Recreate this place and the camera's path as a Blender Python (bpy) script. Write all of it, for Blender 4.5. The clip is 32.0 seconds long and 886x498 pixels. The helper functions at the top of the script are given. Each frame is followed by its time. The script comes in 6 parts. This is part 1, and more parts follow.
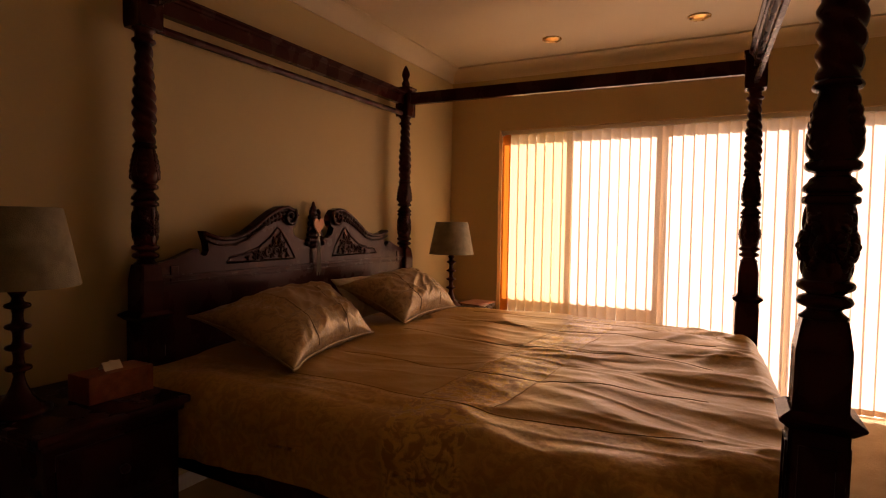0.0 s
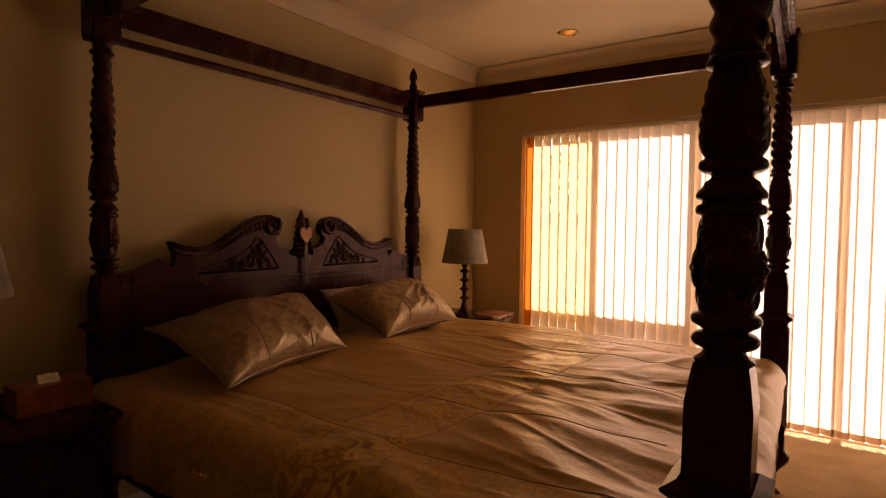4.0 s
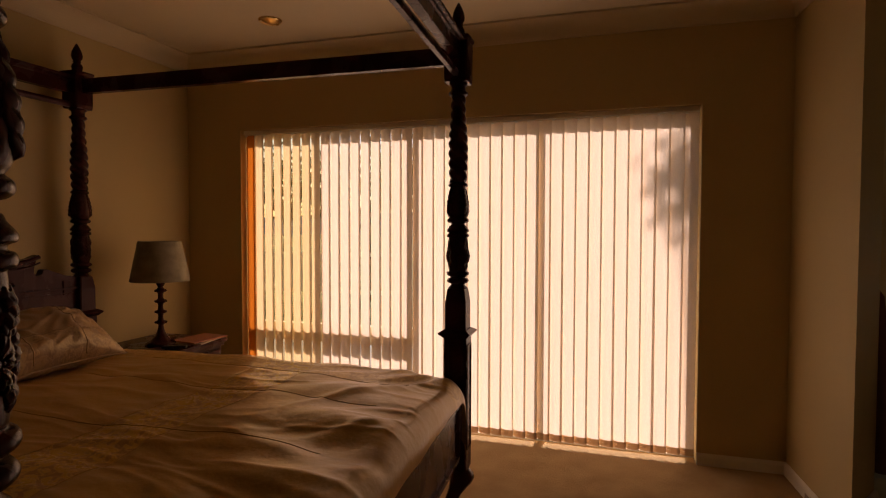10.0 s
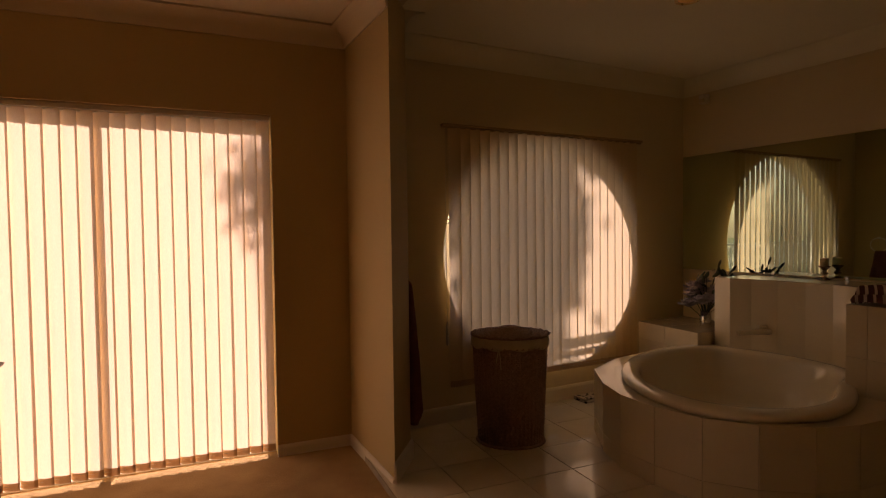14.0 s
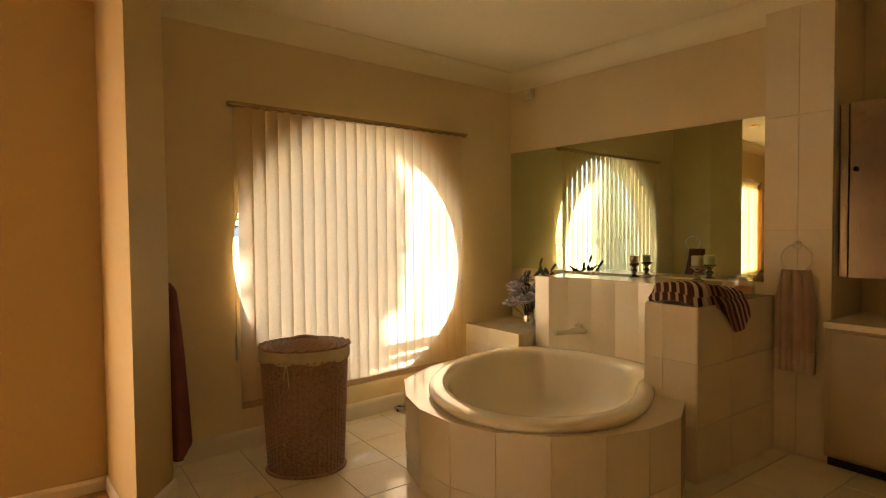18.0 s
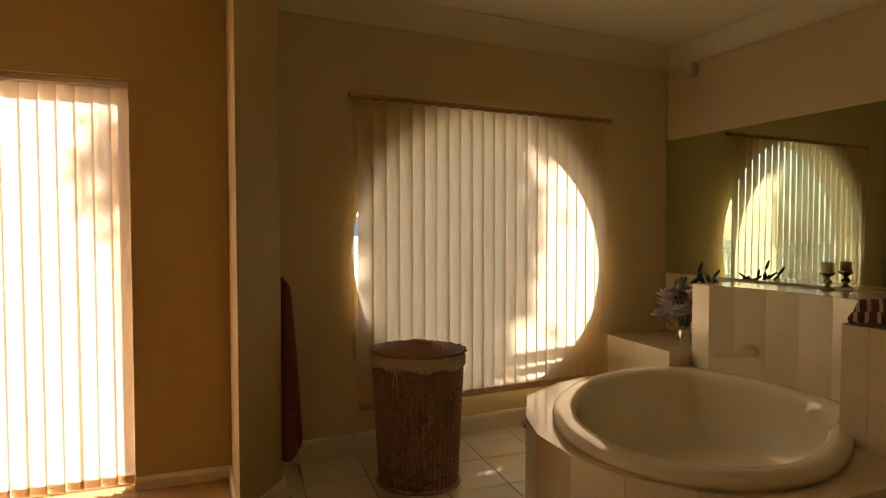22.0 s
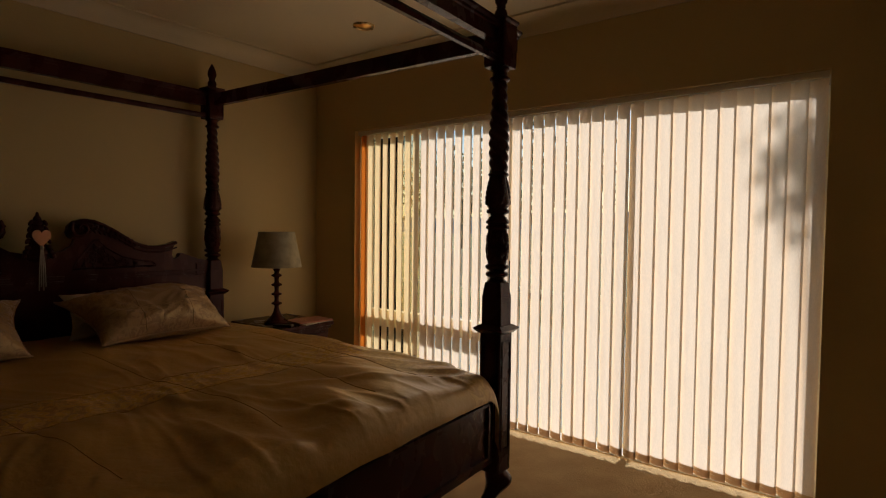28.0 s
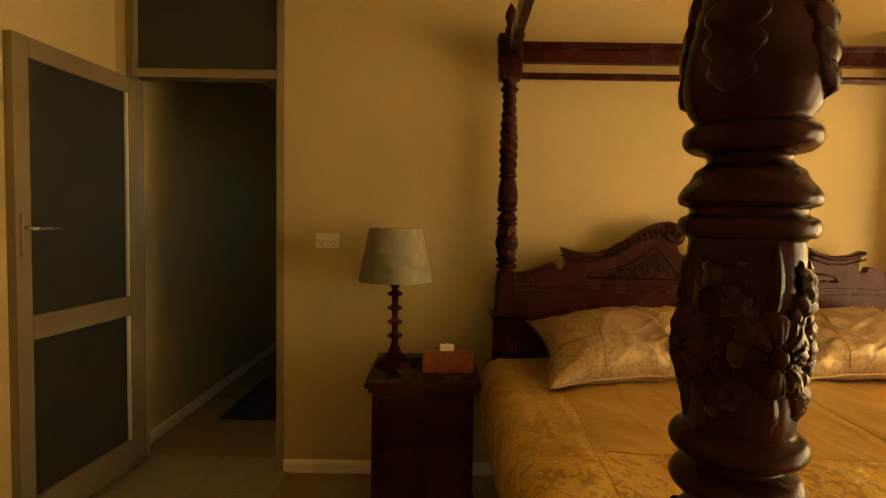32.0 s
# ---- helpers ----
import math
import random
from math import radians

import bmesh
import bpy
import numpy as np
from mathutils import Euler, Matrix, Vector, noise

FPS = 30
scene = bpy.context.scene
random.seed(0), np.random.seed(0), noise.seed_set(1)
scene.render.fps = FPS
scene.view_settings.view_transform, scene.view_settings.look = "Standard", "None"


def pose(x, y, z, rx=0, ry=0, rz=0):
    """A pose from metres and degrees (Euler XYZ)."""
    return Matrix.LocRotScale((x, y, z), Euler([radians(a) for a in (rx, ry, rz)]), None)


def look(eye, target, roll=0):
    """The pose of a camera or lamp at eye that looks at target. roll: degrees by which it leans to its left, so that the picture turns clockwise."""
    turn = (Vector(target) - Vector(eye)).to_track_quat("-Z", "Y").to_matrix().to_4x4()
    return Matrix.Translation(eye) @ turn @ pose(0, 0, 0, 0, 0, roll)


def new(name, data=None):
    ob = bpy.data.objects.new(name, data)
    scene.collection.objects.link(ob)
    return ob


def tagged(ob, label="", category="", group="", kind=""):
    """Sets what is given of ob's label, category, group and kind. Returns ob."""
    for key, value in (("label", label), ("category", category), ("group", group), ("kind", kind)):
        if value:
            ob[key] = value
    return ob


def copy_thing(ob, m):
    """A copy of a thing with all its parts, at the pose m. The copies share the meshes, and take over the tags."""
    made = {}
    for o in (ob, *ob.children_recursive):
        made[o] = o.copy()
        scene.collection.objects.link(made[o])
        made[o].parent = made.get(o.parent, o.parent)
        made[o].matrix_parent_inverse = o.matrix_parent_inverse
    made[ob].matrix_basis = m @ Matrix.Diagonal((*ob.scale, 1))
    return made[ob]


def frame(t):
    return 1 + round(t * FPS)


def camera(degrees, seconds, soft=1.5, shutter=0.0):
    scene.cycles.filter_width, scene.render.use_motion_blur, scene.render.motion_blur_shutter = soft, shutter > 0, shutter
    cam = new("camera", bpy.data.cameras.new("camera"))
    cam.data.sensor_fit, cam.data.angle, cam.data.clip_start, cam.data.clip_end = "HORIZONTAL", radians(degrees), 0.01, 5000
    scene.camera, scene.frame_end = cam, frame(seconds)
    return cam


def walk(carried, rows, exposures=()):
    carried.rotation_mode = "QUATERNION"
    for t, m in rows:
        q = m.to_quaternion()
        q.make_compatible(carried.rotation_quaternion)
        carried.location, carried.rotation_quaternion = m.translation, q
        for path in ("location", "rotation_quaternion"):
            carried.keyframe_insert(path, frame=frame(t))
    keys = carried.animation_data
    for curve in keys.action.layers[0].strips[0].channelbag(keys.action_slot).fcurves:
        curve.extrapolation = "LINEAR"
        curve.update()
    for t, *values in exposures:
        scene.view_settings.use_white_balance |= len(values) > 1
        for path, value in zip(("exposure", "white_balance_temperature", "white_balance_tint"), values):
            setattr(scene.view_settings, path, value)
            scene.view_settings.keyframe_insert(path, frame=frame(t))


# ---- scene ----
cam = camera(76.80, 32.0, soft=1.15)
# seconds, eye x, y, z, heading (to the left of +y), pitch, lean
ROWS = [
    (0.0, 0.250, 0.300, 1.237, 27.31, -2.64, 0.86),
    (0.5, 0.340, 0.248, 1.264, 29.94, -2.53, 0.74),
    (1.0, 0.411, 0.216, 1.283, 31.92, -2.50, 0.73),
    (1.5, 0.442, 0.214, 1.291, 32.95, -2.61, 0.81),
    (2.0, 0.440, 0.312, 1.281, 34.07, -2.54, 0.69),
    (2.5, 0.439, 0.442, 1.271, 34.83, -2.58, 0.70),
    (3.0, 0.448, 0.541, 1.267, 34.92, -2.61, 0.65),
    (3.5, 0.500, 0.626, 1.265, 35.08, -2.42, 0.65),
    (5.5, 0.709, 0.942, 1.268, 35.10, -2.13, 0.37),
    (6.0, 0.696, 1.040, 1.292, 34.33, -2.18, 0.48),
    (6.5, 0.696, 1.101, 1.287, 32.94, -2.11, 0.47),
    (7.0, 0.725, 1.125, 1.280, 30.56, -2.10, 0.34),
    (7.5, 0.789, 1.175, 1.300, 28.30, -2.03, 0.19),
    (8.0, 0.864, 1.236, 1.307, 27.55, -2.10, 0.15),
    (8.5, 0.928, 1.264, 1.302, 26.88, -2.11, 0.13),
    (9.0, 0.981, 1.304, 1.291, 25.10, -1.72, 0.16),
    (9.5, 0.993, 1.332, 1.307, 21.50, -1.87, 0.16),
    (10.0, 1.023, 1.335, 1.327, 16.71, -2.05, 0.11),
    (10.5, 1.057, 1.340, 1.340, 11.44, -2.15, -0.11),
    (11.0, 1.086, 1.343, 1.337, 6.08, -1.93, -0.16),
    (11.5, 1.116, 1.334, 1.333, 0.44, -1.73, -0.26),
    (12.0, 1.105, 1.339, 1.349, -5.49, -1.85, -0.42),
    (12.5, 1.111, 1.328, 1.346, -10.75, -1.94, -0.52),
    (13.0, 1.121, 1.316, 1.332, -15.15, -1.76, -0.67),
    (13.5, 1.125, 1.326, 1.329, -19.18, -1.78, -0.54),
    (14.0, 1.131, 1.316, 1.328, -23.06, -1.81, -0.71),
    (14.5, 1.163, 1.263, 1.333, -25.92, -1.82, -0.79),
    (15.0, 1.214, 1.203, 1.339, -28.01, -1.78, -0.82),
    (15.5, 1.271, 1.199, 1.336, -29.81, -1.89, -0.81),
    (17.5, 1.570, 1.413, 1.317, -35.69, -1.91, -0.57),
    (18.0, 1.727, 1.445, 1.299, -35.51, -1.91, -0.58),
    (18.5, 1.821, 1.473, 1.292, -35.38, -1.95, -0.58),
    (19.0, 1.918, 1.554, 1.292, -35.54, -1.92, -0.49),
    (19.5, 2.009, 1.583, 1.290, -35.60, -1.96, -0.29),
    (20.0, 2.084, 1.603, 1.292, -35.13, -1.97, -0.27),
    (20.5, 2.092, 1.618, 1.286, -32.30, -1.93, -0.22),
    (21.0, 2.087, 1.625, 1.285, -27.69, -1.86, -0.20),
    (21.5, 2.050, 1.627, 1.292, -23.26, -1.86, -0.14),
    (22.0, 2.040, 1.653, 1.286, -19.61, -1.85, -0.07),
    (22.5, 2.029, 1.668, 1.276, -16.76, -1.74, 0.04),
    (23.0, 2.016, 1.673, 1.282, -14.30, -1.81, 0.02),
    (23.5, 1.966, 1.692, 1.285, -11.42, -1.92, 0.06),
    (24.0, 1.893, 1.689, 1.285, -7.55, -1.78, 0.20),
    (24.5, 1.821, 1.668, 1.273, -3.15, -1.47, 0.42),
    (25.0, 1.786, 1.686, 1.275, 2.60, -1.53, 0.47),
    (25.5, 1.775, 1.716, 1.270, 10.63, -1.45, 0.56),
    (27.5, 1.713, 1.710, 1.296, 31.77, -2.15, 0.87),
    (28.0, 1.651, 1.710, 1.292, 36.96, -2.19, 0.70),
    (28.5, 1.524, 1.693, 1.291, 43.24, -2.38, 0.47),
    (29.0, 1.388, 1.649, 1.293, 50.76, -2.31, 0.47),
    (29.5, 1.257, 1.574, 1.308, 59.11, -2.36, 0.56),
    (30.0, 1.194, 1.479, 1.295, 64.79, -2.56, 0.56),
    (30.5, 1.092, 1.446, 1.299, 71.13, -2.68, 0.67),
    (31.0, 1.001, 1.441, 1.304, 79.79, -2.74, 0.79),
    (31.5, 0.959, 1.449, 1.308, 85.99, -2.84, 0.82),
    (32.0, 0.886, 1.455, 1.296, 89.89, -2.69, 0.85),
]


def aim(x, y, z, yaw, pitch, lean):
    a, b = radians(yaw), radians(pitch)
    return look((x, y, z), (x - math.sin(a) * math.cos(b), y + math.cos(a) * math.cos(b), z + math.sin(b)), lean)


# camera end
# seconds, stops, white balance
EXPOSURES = [(0.0, 1.95, 7300, 38), (3.0, 2.05, 7300, 37), (6.0, 1.49, 8100, 46), (7.0, 1.25, 8300, 50), (9.0, 0.80, 7100, 30), (13.0, 0.90, 8150, 42), (15.5, 1.84, 8300, 38), (18.0, 3.38, 7650, 20), (20.5, 3.45, 7150, 17), (22.0, 2.45, 7600, 20), (23.5, 1.58, 7350, 36), (25.5, 0.65, 6400, 18), (28.0, 0.64, 5850, 6), (30.0, 1.13, 6250, 20), (31.0, 2.76, 8050, 5), (32.0, 3.85, 8500, -8)]
walk(cam, [(t, aim(*r)) for t, *r in ROWS], EXPOSURES)

# ---- light ----
world = bpy.data.worlds.new("sky")
scene.world = world
world.use_nodes = True
wn = world.node_tree.nodes
sky = wn.new("ShaderNodeTexSky")
sky.sky_type = "NISHITA"
sky.sun_disc = False
SUN_UP, SUN_SIDE = 27.0, 6.0  # elevation; how far to the east of north the sun stands
sky.sun_elevation = radians(SUN_UP)
sky.sun_rotation = radians(SUN_SIDE)
world.node_tree.links.new(sky.outputs[0], wn["Background"].inputs[0])
wn["Background"].inputs[1].default_value = 0.075

sun_data = bpy.data.lights.new("sun", "SUN")
sun_data.energy = 5.0
sun_data.angle = radians(0.5)
sun_data.color = (1.0, 0.93, 0.84)
sun = new("sun", sun_data)
_e, _s = radians(SUN_UP), radians(SUN_SIDE)
_from = Vector((math.sin(_s) * math.cos(_e), math.cos(_s) * math.cos(_e), math.sin(_e)))
sun.matrix_world = look(tuple(_from * 20), (0, 0, 0))


# ---- materials ----
def surface(name, a, b, rough=0.6, scale=8.0, fine=120.0, bump=0.1, metal=0.0, spec=0.5, stretch=(1, 1, 1), stain=0.25, depth=0.004, gloss=(1, 1, 1)):
    """Two tones mixed by a coarse and a fine noise, with a fine relief."""
    m = bpy.data.materials.new(name)
    m.use_nodes = True
    n, l = m.node_tree.nodes, m.node_tree.links
    bsdf = n["Principled BSDF"]
    tc = n.new("ShaderNodeTexCoord")
    mp = n.new("ShaderNodeMapping")
    mp.inputs["Scale"].default_value = stretch
    l.new(tc.outputs["Object"], mp.inputs[0])
    big = n.new("ShaderNodeTexNoise")
    big.inputs["Scale"].default_value = scale
    big.inputs["Detail"].default_value = 5
    small = n.new("ShaderNodeTexNoise")
    small.inputs["Scale"].default_value = fine
    small.inputs["Detail"].default_value = 3
    l.new(mp.outputs[0], big.inputs[0])
    l.new(mp.outputs[0], small.inputs[0])
    both = n.new("ShaderNodeMath")
    both.operation = "MULTIPLY_ADD"
    both.inputs[1].default_value = stain
    l.new(small.outputs[0], both.inputs[0])
    l.new(big.outputs[0], both.inputs[2])
    ramp = n.new("ShaderNodeMapRange")
    ramp.inputs[1].default_value = 0.35 + stain * 0.35
    ramp.inputs[2].default_value = 0.65 + stain * 0.65
    l.new(both.outputs[0], ramp.inputs[0])
    mix = n.new("ShaderNodeMix")
    mix.data_type = "RGBA"
    mix.inputs[6].default_value = (*a, 1)
    mix.inputs[7].default_value = (*b, 1)
    l.new(ramp.outputs[0], mix.inputs[0])
    l.new(mix.outputs[2], bsdf.inputs["Base Color"])
    rr = n.new("ShaderNodeMapRange")
    rr.inputs[3].default_value = max(0.02, rough - 0.08)
    rr.inputs[4].default_value = min(1.0, rough + 0.08)
    l.new(big.outputs[0], rr.inputs[0])
    l.new(rr.outputs[0], bsdf.inputs["Roughness"])
    bsdf.inputs["Metallic"].default_value = metal
    bsdf.inputs["Specular IOR Level"].default_value = spec
    bsdf.inputs["Specular Tint"].default_value = (*gloss, 1)
    if bump:
        bp = n.new("ShaderNodeBump")
        bp.inputs["Strength"].default_value = bump
        bp.inputs["Distance"].default_value = depth
        l.new(small.outputs[0], bp.inputs["Height"])
        l.new(bp.outputs[0], bsdf.inputs["Normal"])
    return m


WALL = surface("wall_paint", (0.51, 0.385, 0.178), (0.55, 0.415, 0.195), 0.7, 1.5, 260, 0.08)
# lighter than the bedroom's walls so that the bathroom looks brighter lit
BATH_WALL = surface("bath_wall_lightened", (0.72, 0.595, 0.36), (0.76, 0.63, 0.39), 0.65, 1.5, 260, 0.08)
CEILING = surface("ceiling_paint", (0.64, 0.54, 0.36), (0.68, 0.58, 0.40), 0.85, 1.2, 200, 0.05)
TRIM = surface("white_trim_paint", (0.74, 0.69, 0.58), (0.80, 0.74, 0.62), 0.4, 3, 90, 0.04)
CARPET = surface("beige_carpet", (0.42, 0.27, 0.12), (0.58, 0.39, 0.19), 0.95, 6, 420, 0.9, spec=0.1, stain=0.9, depth=0.01)
WOOD = surface("dark_mahogany", (0.034, 0.0068, 0.0058), (0.042, 0.0086, 0.0072), 0.27, 5, 60, 0.08, gloss=(1.0, 0.70, 0.64), spec=0.17, stretch=(1.6, 1.6, 1.0))
TILE = surface("cream_floor_tile", (0.74, 0.67, 0.50), (0.80, 0.73, 0.56), 0.07, 5, 60, 0.03, spec=0.85)
WALL_TILE = surface("cream_wall_tile", (0.78, 0.69, 0.50), (0.82, 0.73, 0.54), 0.11, 4, 50, 0.03, spec=0.75)
# glossy cream tile, its colour darkened for the wall mirrored in it
POLISHED = surface("polished_tile_dark_reflection", (0.45, 0.39, 0.27), (0.52, 0.45, 0.32), 0.03, 4, 50, 0.0, spec=1.0)
WALL_GROUT = surface("pale_grout", (0.66, 0.57, 0.40), (0.72, 0.63, 0.46), 0.9, 20, 200, 0.3)
GROUT = surface("grout", (0.30, 0.25, 0.18), (0.40, 0.34, 0.25), 0.9, 20, 200, 0.3)
ENAMEL = surface("ivory_bath_enamel", (0.82, 0.75, 0.57), (0.85, 0.78, 0.60), 0.06, 3, 30, 0.0, spec=0.8)
SHADE = surface("lampshade_linen", (0.22, 0.19, 0.125), (0.34, 0.30, 0.205), 0.85, 16, 300, 0.3)
WICKER = surface("dark_wicker", (0.32, 0.175, 0.12), (0.47, 0.285, 0.205), 0.5, 70, 300, 0.3)
ALU = surface("bronze_aluminium", (0.24, 0.18, 0.10), (0.29, 0.22, 0.13), 0.45, 6, 120, 0.04, metal=0.2)


def mirror_material():
    m = bpy.data.materials.new("mirror_glass")
    m.use_nodes = True
    b = m.node_tree.nodes["Principled BSDF"]
    b.inputs["Base Color"].default_value = (0.70, 0.82, 0.64, 1)
    b.inputs["Metallic"].default_value = 1.0
    b.inputs["Roughness"].default_value = 0.02
    return m


MIRROR = mirror_material()


def slat_material(name, colour, through_colour, share):
    """Woven blind fabric: part of the light goes through it."""
    m = bpy.data.materials.new(name)
    m.use_nodes = True
    n, l = m.node_tree.nodes, m.node_tree.links
    n.remove(n["Principled BSDF"])
    out = n["Material Output"]
    tc = n.new("ShaderNodeTexCoord")
    mp = n.new("ShaderNodeMapping")
    mp.inputs["Scale"].default_value = (300, 300, 60)
    l.new(tc.outputs["Object"], mp.inputs[0])
    weave = n.new("ShaderNodeTexNoise")
    weave.inputs["Scale"].default_value = 1.0
    l.new(mp.outputs[0], weave.inputs[0])
    tone = n.new("ShaderNodeMapRange")
    tone.inputs[3].default_value = 0.88
    tone.inputs[4].default_value = 1.08
    l.new(weave.outputs[0], tone.inputs[0])
    nodes = []
    for kind, col in (("ShaderNodeBsdfDiffuse", colour), ("ShaderNodeBsdfTranslucent", through_colour)):
        mul = n.new("ShaderNodeVectorMath")
        mul.operation = "SCALE"
        mul.inputs[0].default_value = col
        l.new(tone.outputs[0], mul.inputs["Scale"])
        sh = n.new(kind)
        l.new(mul.outputs[0], sh.inputs[0])
        nodes.append(sh)
    mix = n.new("ShaderNodeMixShader")
    mix.inputs[0].default_value = share
    l.new(nodes[0].outputs[0], mix.inputs[1])
    l.new(nodes[1].outputs[0], mix.inputs[2])
    l.new(mix.outputs[0], out.inputs[0])
    return m


SLAT = slat_material("blind_fabric", (0.70, 0.52, 0.30), (0.94, 0.78, 0.635), 0.34)
# a dimmed copy of the same cloth, to tone down the sunlit disc
BATH_SLAT = slat_material("dimmed_blind_fabric", (0.72, 0.54, 0.27), (0.88, 0.78, 0.60), 0.25)


def glass_material(name, tint=(0.96, 0.98, 0.96), rough=0.0, even=None):
    m = bpy.data.materials.new(name)
    m.use_nodes = True
    n, l = m.node_tree.nodes, m.node_tree.links
    n.remove(n["Principled BSDF"])
    g = n.new("ShaderNodeBsdfGlossy")
    g.inputs["Roughness"].default_value = rough
    t = n.new("ShaderNodeBsdfTransparent")
    t.inputs[0].default_value = (*tint, 1)
    mix = n.new("ShaderNodeMixShader")
    if even is None:
        l.new(n.new("ShaderNodeFresnel").outputs[0], mix.inputs[0])
    else:
        mix.inputs[0].default_value = even
    l.new(t.outputs[0], mix.inputs[1])
    l.new(g.outputs[0], mix.inputs[2])
    l.new(mix.outputs[0], n["Material Output"].inputs[0])
    return m


GLASS = glass_material("window_glass")
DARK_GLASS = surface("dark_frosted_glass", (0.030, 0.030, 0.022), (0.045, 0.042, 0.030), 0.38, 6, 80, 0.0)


# ---- mesh helpers ----
def box(bm, x0, x1, y0, y1, z0, z1, bevel=0.0):
    r = bmesh.ops.create_cube(bm, size=1)
    vs = r["verts"]
    for v in vs:
        v.co = Vector((x0 + (v.co.x + 0.5) * (x1 - x0), y0 + (v.co.y + 0.5) * (y1 - y0), z0 + (v.co.z + 0.5) * (z1 - z0)))
    if bevel:
        es = list({e for v in vs for e in v.link_edges})
        bmesh.ops.bevel(bm, geom=es, offset=bevel, segments=2, affect="EDGES", profile=0.6)
    return bm


def boxed(*a, **k):
    return box(bmesh.new(), *a, **k)


def lathe(bm, profile, seg=32, cx=0.0, cy=0.0, wave=None, caps=True):
    """profile: (radius, z) rows; wave(z, angle) scales the radius."""
    rings = []
    for r, z in profile:
        ring = []
        for i in range(seg):
            a = 2 * math.pi * i / seg
            q = r * (wave(z, a) if wave else 1.0)
            ring.append(bm.verts.new((cx + q * math.cos(a), cy + q * math.sin(a), z)))
        rings.append(ring)
    for lo, hi in zip(rings, rings[1:]):
        for i in range(seg):
            j = (i + 1) % seg
            f = bm.faces.new((lo[i], lo[j], hi[j], hi[i]))
            f.smooth = True
    if caps:
        bm.faces.new(list(reversed(rings[0])))
        bm.faces.new(rings[-1])
    return bm


def sweep(bm, outline, height0, height1):
    """A prism over a plan outline (list of x, y), from height0 to height1."""
    lo = [bm.verts.new((x, y, height0)) for x, y in outline]
    hi = [bm.verts.new((x, y, height1)) for x, y in outline]
    k = len(outline)
    for i in range(k):
        j = (i + 1) % k
        bm.faces.new((lo[i], lo[j], hi[j], hi[i]))
    bm.faces.new(list(reversed(lo)))
    bm.faces.new(hi)
    bmesh.ops.recalc_face_normals(bm, faces=bm.faces)
    return bm


def tube(bm, path, r, seg=8, closed=False):
    path = [Vector(p) for p in path]
    rings = []
    k = len(path)
    for i, p in enumerate(path):
        a = path[(i - 1) % k] if (closed or i) else p
        b = path[(i + 1) % k] if (closed or i < k - 1) else p
        d = (b - a).normalized()
        u = d.cross(Vector((0.13, 0.31, 0.94)))
        if u.length < 1e-3:
            u = d.cross(Vector((1, 0, 0)))
        u.normalize()
        w = d.cross(u)
        q = r(i / max(1, k - 1)) if callable(r) else r
        rings.append([bm.verts.new(p + q * (math.cos(t) * u + math.sin(t) * w)) for t in (2 * math.pi * j / seg for j in range(seg))])
    pairs = list(zip(rings, rings[1:])) + ([(rings[-1], rings[0])] if closed else [])
    for lo, hi in pairs:
        for i in range(seg):
            j = (i + 1) % seg
            f = bm.faces.new((lo[i], lo[j], hi[j], hi[i]))
            f.smooth = True
    if not closed:
        bm.faces.new(list(reversed(rings[0])))
        bm.faces.new(rings[-1])
    return bm


def mesh_of(name, bm, material):
    me = bpy.data.meshes.new(name)
    bm.to_mesh(me)
    bm.free()
    if material:
        me.materials.append(material)
    return me


def part(name, bm, material, parent, label=""):
    return part_of(name, mesh_of(name, bm, material), parent, label)


def part_of(name, me, parent, label="", at=None):
    """Links mesh data, in world places or at a place of its own, under a thing or a part."""
    ob = new(name, me)
    if at is not None:
        ob.matrix_basis = at if isinstance(at, Matrix) else Matrix.Translation(at)
    ob.parent = parent
    ob.matrix_parent_inverse = base_of(parent).inverted()
    return tagged(ob, label)


def base_of(ob):
    """The world matrix of a thing or a part, with no need of an update."""
    return ob.matrix_basis.copy() if ob.parent is None else base_of(ob.parent) @ ob.matrix_parent_inverse @ ob.matrix_basis


def thing(name, at, label, category, group="", kind=""):
    ob = new(name)
    ob.location = at
    ob.empty_display_size = 0.1
    return tagged(ob, label, category, group, kind)


def structure(name, bm, material, label="", category=""):
    return tagged(new(name, mesh_of(name, bm, material)), label, category, "", "structure")


# ---- plan ----
W, N, S, H = -2.0, 4.80, -0.22, 2.58      # bedroom faces: west, north, south; ceiling height
NIB0, NIB1, NIB_S = 1.97, 2.18, 3.97      # dividing wall
BE, BN = 4.99, 5.0                         # bathroom faces: east, north
T = 0.2
FZ, BF = -0.025, 0.015                     # floor levels: carpet, bathroom tiles
SKEW = radians(4.7)                        # the bathroom stands a little askew to the bedroom


def east(y):
    """Face of the bathroom's east wall, which runs a few degrees off square."""
    return BE + 0.0875 * (BN - y)


WX0, WX1, WZ = -1.545, 1.510, 2.035       # sliding window opening

structure("floor", boxed(W - 0.17, NIB0, S - 0.2, N + T + 0.1, -0.2, FZ), CARPET, "beige cut-pile bedroom carpet", "carpet")
bath_floor = structure("floor_bathroom", boxed(NIB0, BE + 0.8, S - 0.2, BN + T, -0.2, BF - 0.006), GROUT, "cream tiled bathroom floor with dark joints", "tiled floor")
structure("floor_hall", boxed(W - 3.4, W - 0.17, S - 1.5, 2.2, -0.2, FZ - 0.002), CARPET, "beige hallway carpet", "carpet")
structure("wall_west", boxed(W - T, W, 0.635, N + T, -0.1, H), WALL, "warm cream painted wall behind the bed", "wall")
